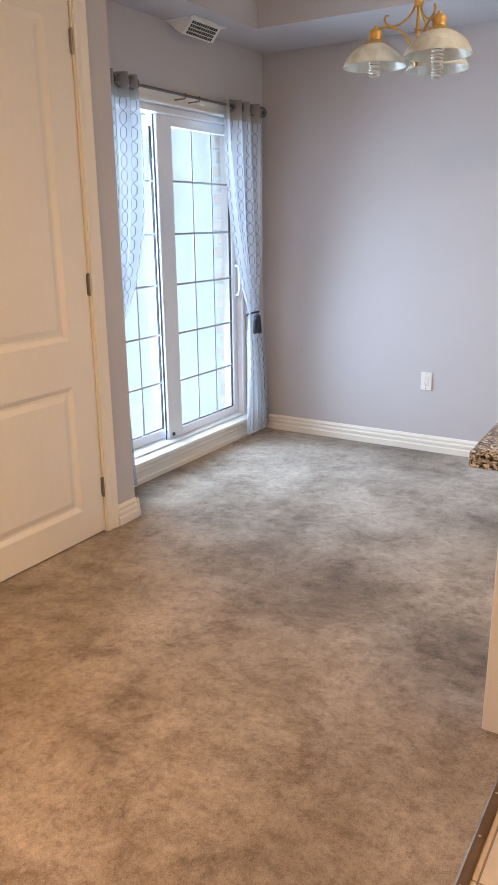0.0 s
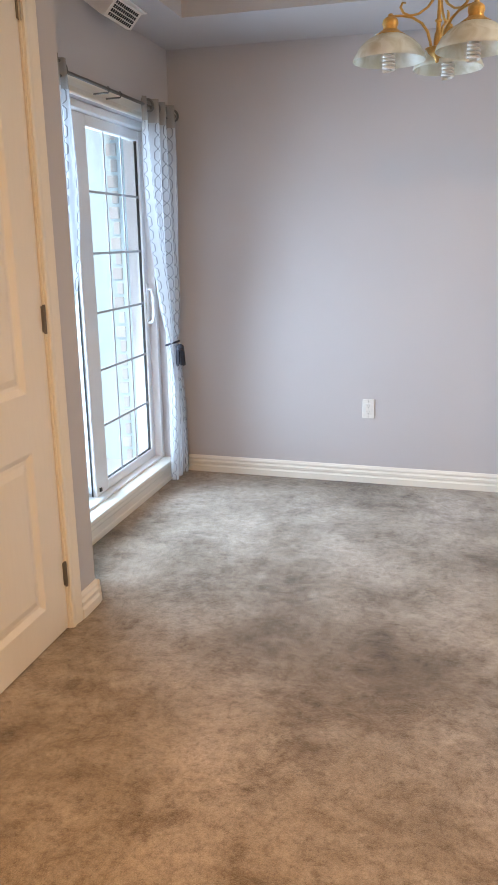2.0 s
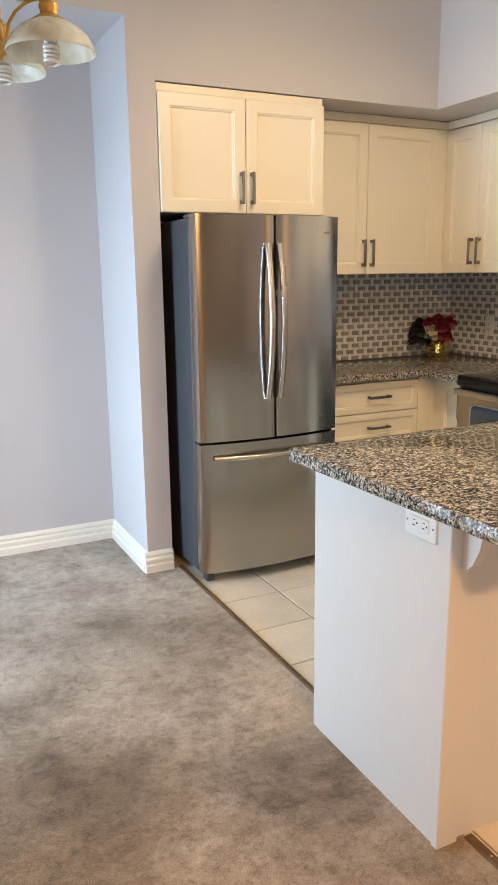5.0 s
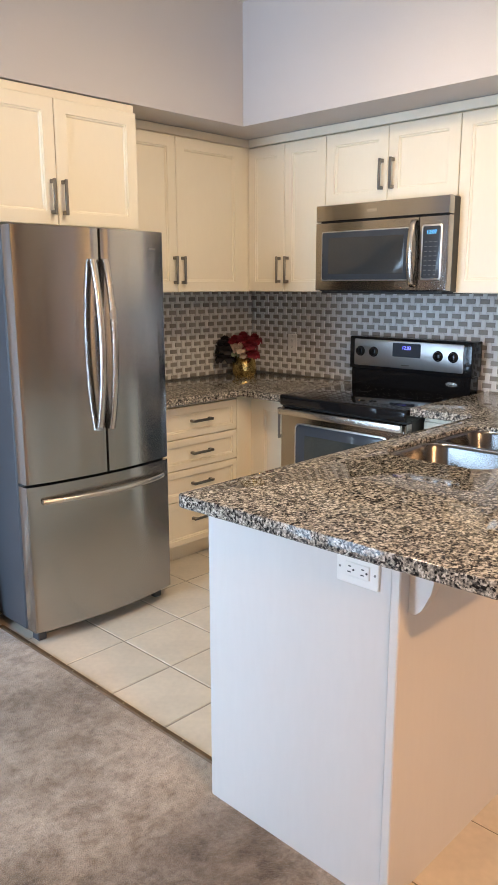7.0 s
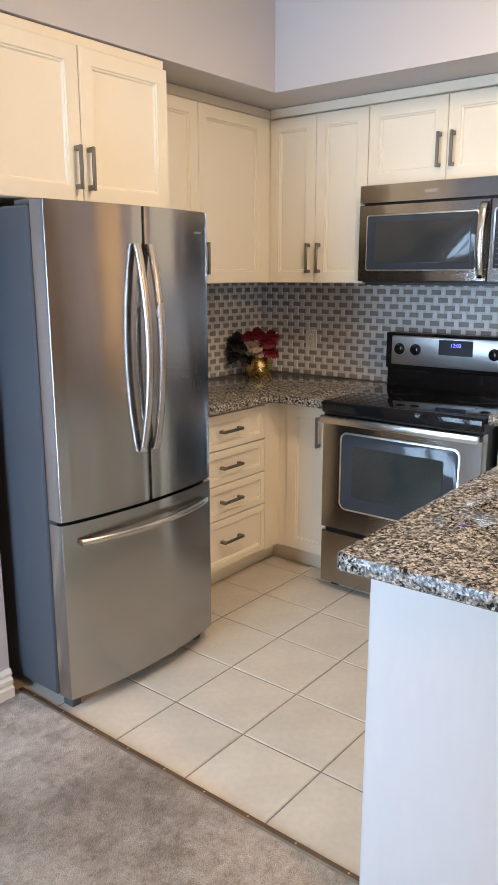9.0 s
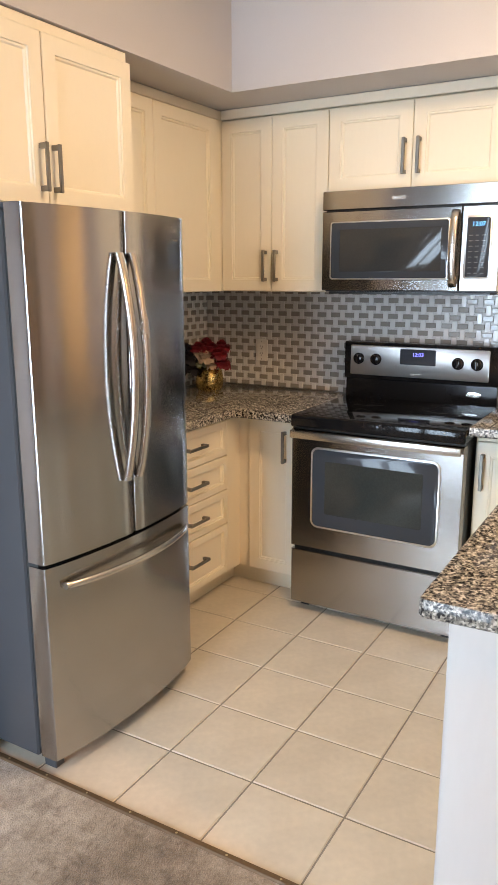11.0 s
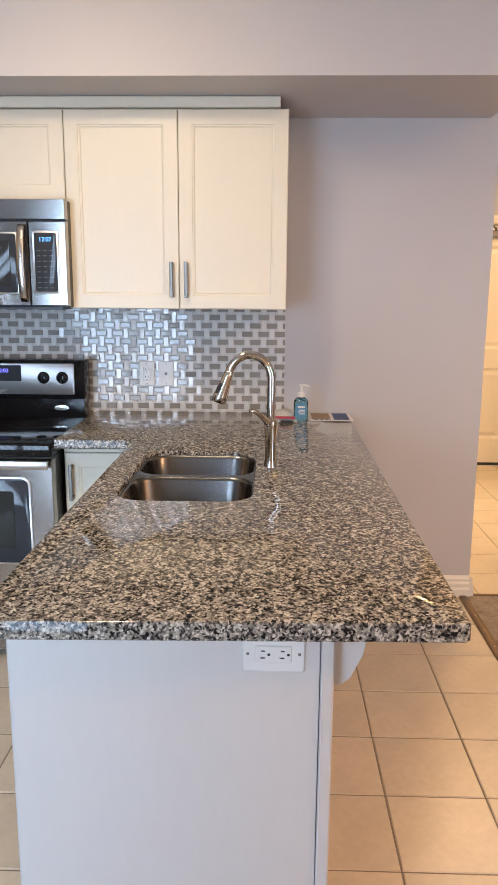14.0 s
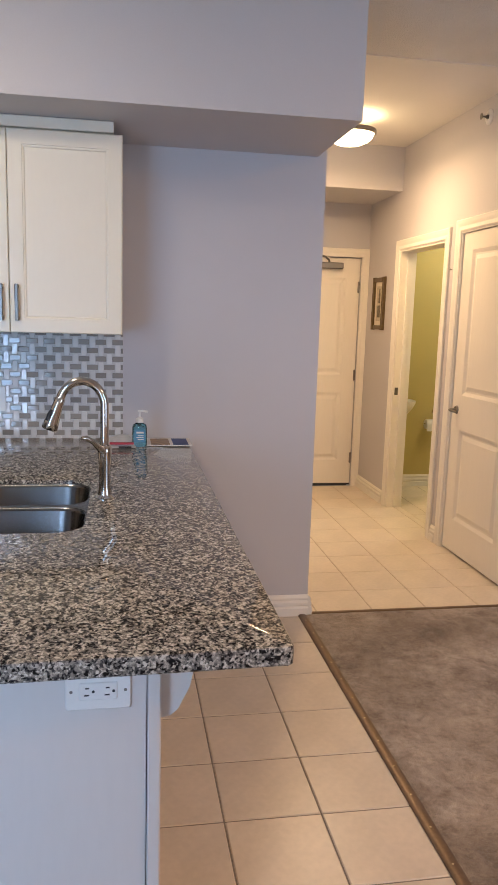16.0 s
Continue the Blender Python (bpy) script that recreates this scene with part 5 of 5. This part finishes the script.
for i in range(12):
    y = va + 0.02 + i * (vb - va - 0.04) / 12
    for j in range(4):
        s0, s1 = (j + 0.14) / 4, (j + 0.86) / 4
        q = [p0.lerp(p1, s0) + out, p0.lerp(p1, s1) + out]
        bm = bmesh.new()
        vs = [bm.verts.new((p.x, yy, p.z)) for p, yy in ((q[0], y), (q[1], y), (q[1], y + 0.013), (q[0], y + 0.013))]
        f = bm.faces.new(vs)
        r = bmesh.ops.extrude_face_region(bm, geom=[f])
        bmesh.ops.translate(bm, verts=[v for v in r["geom"] if isinstance(v, bmesh.types.BMVert)], vec=-out * 0.8)
        part("slot", bm, SLOT, vent, "dark louvre slot")


# ---- outlets and switches ----
def outlet(side, origin, name="wall_outlet", sideways=False, material=None, blank=False, label="white duplex wall outlet"):
    m = facing(side, origin)
    if sideways:
        m = m @ pose(0, 0, 0, 0, 0, 90)
    o = thing(name, origin, label, "outlet" if not blank else "cover plate", "wall outlets")
    body = material or WHITEPL
    part("plate", rounded_plate(m, -0.036, 0.036, -0.058, 0.058, 0.0005, 0.006, 0.004), body, o)
    if blank:
        bm = bmesh.new()
        turned(bm, [(0.007, 0), (0.007, 0.003), (0.003, 0.004), (0.0, 0.004)], m @ Matrix.Translation((0, 0, 0.006)), 12)
        part("jack", bm, NICKEL, o, "small round cable jack")
    else:
        part("insert_gap", rounded_plate(m, -0.0182, 0.0182, -0.0352, 0.0352, 0.0055, 0.0064, 0.003), KEYPRINT, o, "thin dark gap round the insert")
        face = part("insert", rounded_plate(m, -0.017, 0.017, -0.034, 0.034, 0.005, 0.0085, 0.003), body, o)
        for v in (-0.018, 0.018):
            part("slot", lbox(bmesh.new(), m, -0.008, -0.0055, v - 0.002, v + 0.007, 0.008, 0.0091), SLOT, face, "dark outlet slot")
            part("slot", lbox(bmesh.new(), m, 0.0055, 0.008, v - 0.002, v + 0.005, 0.008, 0.0091), SLOT, face, "dark outlet slot")
            bm = bmesh.new()
            turned(bm, [(0.0028, 0), (0.0028, 0.0008), (0, 0.0008)], m @ Matrix.Translation((0, v - 0.009, 0.0084)), 8)
            part("slot", bm, SLOT, face, "dark round earth hole")
    for v in (-0.048, 0.048):
        bm = bmesh.new()
        turned(bm, [(0.003, 0), (0.003, 0.0012), (0, 0.0014)], m @ Matrix.Translation((0, v, 0.0058)), 8)
        part("screw", bm, NICKEL, o, "small plate screw")
    return o


outlet("S", (-0.350, YN, 0.465))
outlet("W", (0.737, 3.061, 0.838), sideways=True, label="white duplex outlet set sideways in the peninsula panel")
outlet("W", (XE - 0.0095, 3.669, 1.106))
outlet("W", (XE - 0.0095, 3.577, 1.106), name="cable_plate", blank=True, label="white blank cable plate on the backsplash")
outlet("W", (XE - 0.0095, 5.238, 1.096))

# ---- vase and flowers in the corner ----
vx, vy = 2.765, 5.425
vase = thing("vase", (vx, vy, ZL), "round gold vase with hammered neck", "vase")
bm = bmesh.new()
turned(bm, [(0.0, 0.0), (0.062, 0.0), (0.072, 0.012), (0.076, 0.04), (0.074, 0.072)], Matrix.Translation((vx, vy, ZL)), 28)
part("bowl", bm, GOLDVASE, vase, "hammered gold bowl", 50)
bm = bmesh.new()
turned(bm, [(0.074, 0.072), (0.068, 0.10), (0.056, 0.124), (0.049, 0.146), (0.053, 0.165), (0.050, 0.165), (0.046, 0.146), (0.0, 0.12)], Matrix.Translation((vx, vy, ZL)), 28)
part("neck", bm, GOLDVASE, vase, "shiny hammered gold neck", 50)
bq = thing("flower_bouquet", (vx, vy, ZL + 0.10), "red, cream and black artificial roses in the vase", "flowers")


def rose(c, r, material, seed, nm="blossom"):
    rng = random.Random(seed)
    bm = bmesh.new()
    for layer, (n, rr, tilt) in enumerate(((4, 0.35, 0.25), (6, 0.65, 0.7), (8, 0.95, 1.15), (8, 1.0, 1.7))):
        for k in range(n):
            a = 2 * math.pi * (k + 0.5 * layer) / n + rng.uniform(-0.2, 0.2)
            tl = tilt + rng.uniform(-0.15, 0.15)
            rows_ = []
            for i in range(4):
                s = i / 3
                w = r * 0.55 * math.sin(math.pi * (0.15 + 0.75 * s)) * (0.6 + 0.5 * rr)
                bend = tl * (0.4 + 0.75 * s)
                rad, hgt = r * rr * s * math.sin(bend) + 0.08 * r, r * 0.95 * s * math.cos(bend)
                rows_.append([bm.verts.new(Vector(c) + Vector((rad * math.cos(a) - q * w * math.sin(a), rad * math.sin(a) + q * w * math.cos(a), hgt - abs(q) * r * 0.10 * (1 if s > 0.8 else -0.6)))) for q in (-1, -0.33, 0.33, 1)])
            for r0, r1 in zip(rows_, rows_[1:]):
                for i in range(3):
                    bm.faces.new((r0[i], r0[i + 1], r1[i + 1], r1[i]))
    part(nm, bm, material, bq, smooth=60)


for i, (dx, dy, dz, r, mt) in enumerate(((-0.085, 0.085, 0.165, 0.066, PETAL_BLACK), (-0.095, 0.075, 0.11, 0.064, PETAL_BLACK), (-0.06, 0.11, 0.20, 0.055, PETAL_BLACK), (-0.04, 0.045, 0.215, 0.045, PETAL_RED), (-0.045, 0.02, 0.18, 0.048, PETAL_CREAM),
                                         (-0.02, -0.02, 0.215, 0.05, PETAL_RED), (-0.06, -0.03, 0.17, 0.05, PETAL_CREAM), (-0.035, -0.085, 0.19, 0.05, PETAL_RED), (-0.03, -0.10, 0.14, 0.05, PETAL_RED),
                                         (0.02, 0.03, 0.23, 0.05, PETAL_RED), (0.03, -0.06, 0.22, 0.05, PETAL_RED), (-0.065, 0.01, 0.135, 0.035, PETAL_GREEN), (-0.055, -0.06, 0.13, 0.036, PETAL_CREAM))):
    rose((vx + dx, vy + dy, ZL + dz), r, mt, i)
    bm = bmesh.new()
    tube(bm, [(vx + dx * 0.25, vy + dy * 0.25, ZL + 0.105), (vx + dx * 0.7, vy + dy * 0.7, ZL + dz * 0.8), (vx + dx, vy + dy, ZL + dz + 0.005)], 0.003, 5)
    part("stalk", bm, PETAL_GREEN, bq)

# ---- counter clutter by the wall ----
sx_, sy_ = 2.80, 2.938
so = thing("sanitiser_bottle", (sx_, sy_, ZC), "clear blue hand sanitiser pump bottle", "bottle")
bm = bmesh.new()
prof = [(0.0, 0.0), (0.030, 0.0), (0.033, 0.006), (0.033, 0.085), (0.028, 0.098), (0.014, 0.106), (0.013, 0.114), (0.0, 0.114)]
turned(bm, prof, Matrix.Translation((sx_, sy_, ZC + 0.001)) @ Matrix.Diagonal((0.72, 1, 1, 1)), 24)
part("bottle", bm, GEL, so, "blue translucent plastic body", 50)
bm = bmesh.new()
turned(bm, [(0.0165, 0.108), (0.0165, 0.126), (0.010, 0.13), (0.005, 0.131), (0.005, 0.155), (0.009, 0.156), (0.009, 0.164), (0.0, 0.165)], Matrix.Translation((sx_, sy_, ZC)), 16)
tube(bm, [(sx_, sy_, ZC + 0.16), (sx_ - 0.01, sy_ - 0.02, ZC + 0.161), (sx_ - 0.014, sy_ - 0.034, ZC + 0.157)], 0.005, 8)
part("pump", bm, WHITEPL, so, "white plastic pump", 50)
part("label", mesh((sx_ - 0.0262, sx_ - 0.0242, sy_ - 0.022, sy_ + 0.022, ZC + 0.022, ZC + 0.078)), mat("bottle_label", (0.10, 0.30, 0.50), 0.4, var=0.1), so, "blue printed label")
for i, (a, b) in enumerate(((0.062, 0.07), (0.05, 0.054), (0.042, 0.046), (0.033, 0.037))):
    part("label_bar", mesh((sx_ - 0.0268, sx_ - 0.0260, sy_ - 0.017, sy_ + 0.015 - 0.006 * (i % 2), ZC + a, ZC + b)), PAPER, so, "white printed bar")
bro = thing("brochure", (2.90, 2.80, ZC), "folded colour brochure lying on the worktop", "brochure")
part("sheet", mesh((2.80, 3.00, 2.70, 2.905, ZC + 0.0005, ZC + 0.004)), PAPER, bro)
part("photo", mesh((2.815, 2.985, 2.80, 2.885, ZC + 0.004, ZC + 0.0045)), INK_TAN, bro, "tan printed photo block")
part("cover", mesh((2.81, 2.99, 2.715, 2.785, ZC + 0.004, ZC + 0.0045)), INK_BLUE, bro, "dark blue printed block")
for i in range(3):
    part("text_bar", mesh((2.80 + 0.004, 2.812, 2.81 + i * 0.025, 2.825 + i * 0.025, ZC + 0.004, ZC + 0.0046)), INK_BLUE, bro, "dark printed bar")
bg = thing("plastic_packet", (2.86, 3.02, ZC), "crumpled white plastic packet with a red stripe", "packet")
rng = random.Random(11)
bm = bmesh.new()
gx, gy = 9, 9
vv = [[bm.verts.new((2.74 + 0.24 * i / gx, 2.955 + 0.125 * j / gy, ZC + 0.002 + (0.045 * math.sin(math.pi * i / gx) ** 0.5 * math.sin(math.pi * j / gy) ** 0.5) * (0.75 + 0.25 * rng.random()))) for j in range(gy + 1)] for i in range(gx + 1)]
for i in range(gx):
    for j in range(gy):
        bm.faces.new((vv[i][j], vv[i + 1][j], vv[i + 1][j + 1], vv[i][j + 1]))
lower = [bm.verts.new((v.co.x, v.co.y, ZC + 0.0005)) for v in (vv[0][0], vv[gx][0], vv[gx][gy], vv[0][gy])]
bm.faces.new(lower[::-1])
part("film", bm, BAG, bg, smooth=60)
part("stripe", mesh((2.738, 2.760, 2.965, 3.07, ZC + 0.018, ZC + 0.026)), INK_RED, bg, "red printed stripe")
part("dark_bar", mesh((2.735, 2.745, 2.975, 3.03, ZC + 0.004, ZC + 0.009)), SLOT, bg, "dark printed bar")

# ---- hall details ----
pm = facing("N", (5.745, 0.86, 1.44))
pic = thing("framed_picture", (5.61, 0.86, 1.44), "small gilt framed print on the hall wall", "picture")
bm = bmesh.new()
for u0, u1, v0, v1 in ((0, 0.035, 0, 0.43), (0.235, 0.27, 0, 0.43), (0.035, 0.235, 0, 0.035), (0.035, 0.235, 0.395, 0.43)):
    lbox(bm, pm, u0, u1, v0, v1, 0, 0.02, 0.004)
part("moulding", bm, WOODFRAME, pic)
part("mat_board", lbox(bmesh.new(), pm, 0.03, 0.24, 0.03, 0.40, 0.001, 0.006), MATBOARD, pic)
part("print", lbox(bmesh.new(), pm, 0.07, 0.20, 0.07, 0.36, 0.006, 0.007), PRINT_B, pic, "pale print")
for v0, v1, u0, u1 in ((0.10, 0.20, 0.10, 0.17), (0.22, 0.30, 0.115, 0.16), (0.30, 0.34, 0.125, 0.15)):
    part("print_shape", lbox(bmesh.new(), pm, u0, u1, v0, v1, 0.007, 0.0076), PRINT_A, pic, "dark tower shape in the print")
spm = facing("N", (3.855, 0.86, 2.725))
spk = thing("sprinkler_head", (3.855, 0.86, 2.725), "sidewall fire sprinkler with white escutcheon", "sprinkler")
bm = bmesh.new()
turned(bm, [(0.045, 0.0), (0.045, 0.004), (0.034, 0.011), (0.018, 0.013), (0.014, 0.0)], spm, 24)
part("escutcheon", bm, WHITEPL, spk, smooth=40)
bm = bmesh.new()
turned(bm, [(0.011, 0.0), (0.011, 0.022), (0.006, 0.026), (0.004, 0.05), (0.019, 0.052), (0.019, 0.054), (0.0, 0.054)], spm, 14)
part("deflector", bm, ROD, spk, smooth=40)

sw = thing("light_switch", (3.10, 2.07, 1.525), "white light switch plate on the hall wall", "switch")
swm = facing("S", (3.10, 2.07, 1.525))
plate = part("plate", rounded_plate(swm, -0.036, 0.036, -0.058, 0.058, 0.0, 0.006, 0.004), WHITEPL, sw, smooth=40)
part("rocker", lbox(bmesh.new(), swm, -0.016, 0.016, -0.033, 0.033, 0.005, 0.010, 0.002), WHITEPL, plate, "white rocker")
nm_ = facing("N", (4.225, 0.86, 1.86))
bm = bmesh.new()
turned(bm, [(0.003, 0.0), (0.003, 0.010), (0.006, 0.011), (0.005, 0.013), (0.0, 0.0135)], nm_, 10)
solid("wall_nail", bm, NICKEL, "small bare picture nail in the hall wall", "nail")

# bathroom glimpse
tp = thing("toilet_paper_holder", (5.93, 0.235, 0.56), "chrome holder with a white paper roll on the olive wall", "paper holder")
bm = bmesh.new()
wm = facing("W", (5.93, 0.16, 0.70))
turned(bm, [(0.028, 0), (0.028, 0.006), (0.012, 0.012), (0.010, 0.05)], wm, 18)
tube(bm, [(5.88, 0.16, 0.70), (5.872, 0.16, 0.69), (5.872, 0.16, 0.60), (5.872, 0.165, 0.595), (5.872, 0.275, 0.595)], 0.006, 8)
part("arm", bm, CHROME, tp, smooth=40)
bm = bmesh.new()
tube(bm, [(5.872, 0.17, 0.59), (5.872, 0.265, 0.59)], 0.045, 20)
box(bm, 5.826, 5.830, 0.17, 0.265, 0.53, 0.59)
part("roll", bm, PAPER, tp, "white paper roll", 40)
bs = thing("bathroom_basin", (5.68, 0.60, 0.0), "white pedestal basin edge in the bathroom", "basin")
bm = bmesh.new()
turned(bm, [(0.10, 0.70), (0.16, 0.74), (0.215, 0.80), (0.22, 0.825), (0.20, 0.83), (0.17, 0.80), (0.0, 0.76)], Matrix.Translation((5.72, 0.585, 0)) @ Matrix.Diagonal((0.8, 0.6, 1, 1)), 28)
part("bowl", bm, WHITEPL, bs, smooth=50)
bm = bmesh.new()
turned(bm, [(0.11, 0.0), (0.085, 0.05), (0.075, 0.4), (0.10, 0.72)], Matrix.Translation((5.76, 0.61, 0)) @ Matrix.Diagonal((0.6, 0.6, 1, 1)), 20)
part("pedestal", bm, WHITEPL, bs, smooth=50)
stk = facing("W", (5.165, 0.838, 0.957))
solid("strike_plate", lbox(bmesh.new(), stk, -0.014, 0.014, -0.03, 0.03, 0.0005, 0.003, 0.001), ROD, "dark metal strike plate on the jamb", "strike plate")


# ---- transition strips ----
def strip(x0, x1, y0, y1, nails, label):
    t = thing("transition_strip", ((x0 + x1) / 2, (y0 + y1) / 2, 0.0), label, "threshold strip", "threshold strips", "structure")
    bm = bmesh.new()
    long_x = (x1 - x0) > (y1 - y0)
    prof = [(0.0, -0.004), (0.0, 0.005), (0.2, 0.0095), (0.8, 0.0095), (1.0, 0.005), (1.0, -0.004)]
    if long_x:
        sweep(bm, [[Vector((x, y0 + (y1 - y0) * s, z)) for s, z in prof] for x in (x0, x1)])
    else:
        sweep(bm, [[Vector((x0 + (x1 - x0) * s, y, z)) for s, z in prof] for y in (y0, y1)])
    part("bar", bm, STRIP, t, smooth=30)
    n = int(max(x1 - x0, y1 - y0) / 0.15)
    for i in range(n if nails else 0):
        s = (i + 0.5) / n
        c = (x0 + (x1 - x0) * s, (y0 + y1) / 2, 0.0092) if long_x else ((x0 + x1) / 2, y0 + (y1 - y0) * s, 0.0092)
        bm = bmesh.new()
        turned(bm, [(0.004, 0), (0.003, 0.001), (0, 0.0013)], Matrix.Translation(c), 8)
        part("nail", bm, BRASS, t, "small bright nail head")


strip(0.828, 0.852, 3.567, YP, True, "dark bronze metal strip between carpet and tile")
strip(0.822, 0.852, 2.12, 2.948, True, "dark bronze metal strip beside the peninsula")
strip(0.812, XE - 0.02, 2.08, 2.12, True, "dark bronze metal strip along the tiled breakfast side")
strip(XE - 0.012, XE + 0.012, 0.86, 2.07, False, "thin dark strip between carpet and hall tile")


# ---- floor tiles ----
def beveled_tile(w, d, h, e=0.003):
    bm = bmesh.new()
    rings(bm, Matrix(), [(-w / 2, w / 2, -d / 2, d / 2, -h), (-w / 2, w / 2, -d / 2, d / 2, -e), (-w / 2 + e, w / 2 - e, -d / 2 + e, d / 2 - e, 0)])
    return bm


TILE_MESH = {}


def tile_floor(name, label, x0, x1, y0, y1, gx, gy, pitch, grout=GROUT, joint=0.005):
    fl = solid(name, mesh((x0, x1, y0, y1, -0.03, -0.003)), grout, label, "floor", "structure", base=(x0, y0, 0))
    xs, ys = [], []
    for lo, hi, g, out in ((x0, x1, gx, xs), (y0, y1, gy, ys)):
        k = math.floor((lo - g) / pitch)
        while g + k * pitch < hi:
            a, b = max(lo, g + k * pitch + joint / 2), min(hi, g + (k + 1) * pitch - joint / 2)
            if b - a > 0.015:
                out.append((a, b))
            k += 1
    rng = random.Random(3)
    for a, b in xs:
        for c, d in ys:
            key = (round(b - a, 3), round(d - c, 3))
            if key not in TILE_MESH:
                TILE_MESH[key] = finish("tile", beveled_tile(*key, 0.012), TILE)
            t = new("tile", TILE_MESH[key])
            t.parent = fl
            t.location = Vector(((a + b) / 2, (c + d) / 2, 0.0)) - ROOT[fl]
            t.rotation_euler = (rng.uniform(-0.0015, 0.0015), rng.uniform(-0.0015, 0.0015), rng.choice((0, math.pi)))


tile_floor("floor_kitchen", "beige ceramic kitchen floor tiles with grey-brown joints", 0.835, XE, 3.0, YN, 1.136, 4.227, 0.3035)
tile_floor("floor_breakfast", "beige ceramic floor tiles on the breakfast side of the peninsula", 0.835, XE, 2.105, 3.0, 1.170, 2.408, 0.3035)
tile_floor("floor_hall", "beige ceramic hall floor tiles", XE, 5.96, 0.74, 2.07, 3.33, 1.10, 0.3035, HGROUT, 0.004)
tile_floor("floor_bath", "beige ceramic bathroom floor tiles", 3.9, 5.93, -1.2, 0.738, 4.0, 0.6, 0.3035)


# ---- backsplash of basket-weave glass tiles ----
def weave(name, label, side, origin, width, height, near):
    m = facing(side, origin)
    bs_ = thing(name, origin, label, "backsplash", "", "structure")
    part("grout_bed", lbox(bmesh.new(), m, 0, width, 0, height, 0.0002, 0.004), BGROUT, bs_)
    p, g = 0.0385, 0.0011
    sizes = {"grey_tile": (0.0505, 0.0255, TILE_DARK), "white_tile": (0.0255, 0.0505, TILE_LIGHT)}
    shared, far = {}, {}
    for nm, (w, h, mt) in sizes.items():
        shared[nm] = finish(nm, rings(bmesh.new(), Matrix(), [(-w / 2 + g, w / 2 - g, -h / 2 + g, h / 2 - g, 0.0), (-w / 2 + g, w / 2 - g, -h / 2 + g, h / 2 - g, 0.0035),
                                                               (-w / 2 + g + 0.0015, w / 2 - g - 0.0015, -h / 2 + g + 0.0015, h / 2 - g - 0.0015, 0.005)]), mt)
        far[nm] = bmesh.new()
    rng = random.Random(8)
    turn = m.to_3x3().to_4x4()
    for j in range(int(height / p) + 1):
        for i in range(int(width / p) + 1):
            nm = "grey_tile" if (i + j) % 2 == 0 else "white_tile"
            w, h, mt = sizes[nm]
            u, v = i * p + p / 2, j * p + p / 2 - 0.008
            a, b, c, d = max(0, u - w / 2), min(width, u + w / 2), max(0, v - h / 2), min(height, v + h / 2)
            if b - a < 0.006 or d - c < 0.006:
                continue
            whole = (b - a) > w - 1e-6 and (d - c) > h - 1e-6
            rot = pose(0, 0, 0, rng.gauss(0, 0.7), rng.gauss(0, 0.7), 0)
            if whole and near[0] < u < near[1]:
                ob = new(nm, shared[nm])
                ob.parent = bs_
                ob.matrix_basis = Matrix.Translation(m @ Vector((u, v, 0.004)) - ROOT[bs_]) @ turn @ rot
            else:
                mm = m @ Matrix.Translation(((a + b) / 2, (c + d) / 2, 0.004)) @ rot
                ww, hh = (b - a) / 2 - g, (d - c) / 2 - g
                e = 0.0015
                rings(far[nm], mm, [(-ww, ww, -hh, hh, 0), (-ww, ww, -hh, hh, 0.0035), (-ww + e, ww - e, -hh + e, hh - e, 0.005)])
    for nm, bm in far.items():
        ob = part(nm + "_field", bm, sizes[nm][2], bs_)
        tagged(ob, kind="stuff")


weave("backsplash_east", "grey and white basket-weave glass tile backsplash", "W", (XE, YN - 0.004, ZL + 0.0005), YN - 0.004 - 3.01, 0.519, (1.68, 2.56))
weave("backsplash_north", "grey and white basket-weave glass tile backsplash in the corner", "S", (1.62, YN, ZL + 0.0005), XE - 0.010 - 1.62, 0.519, (0.2, 1.3))
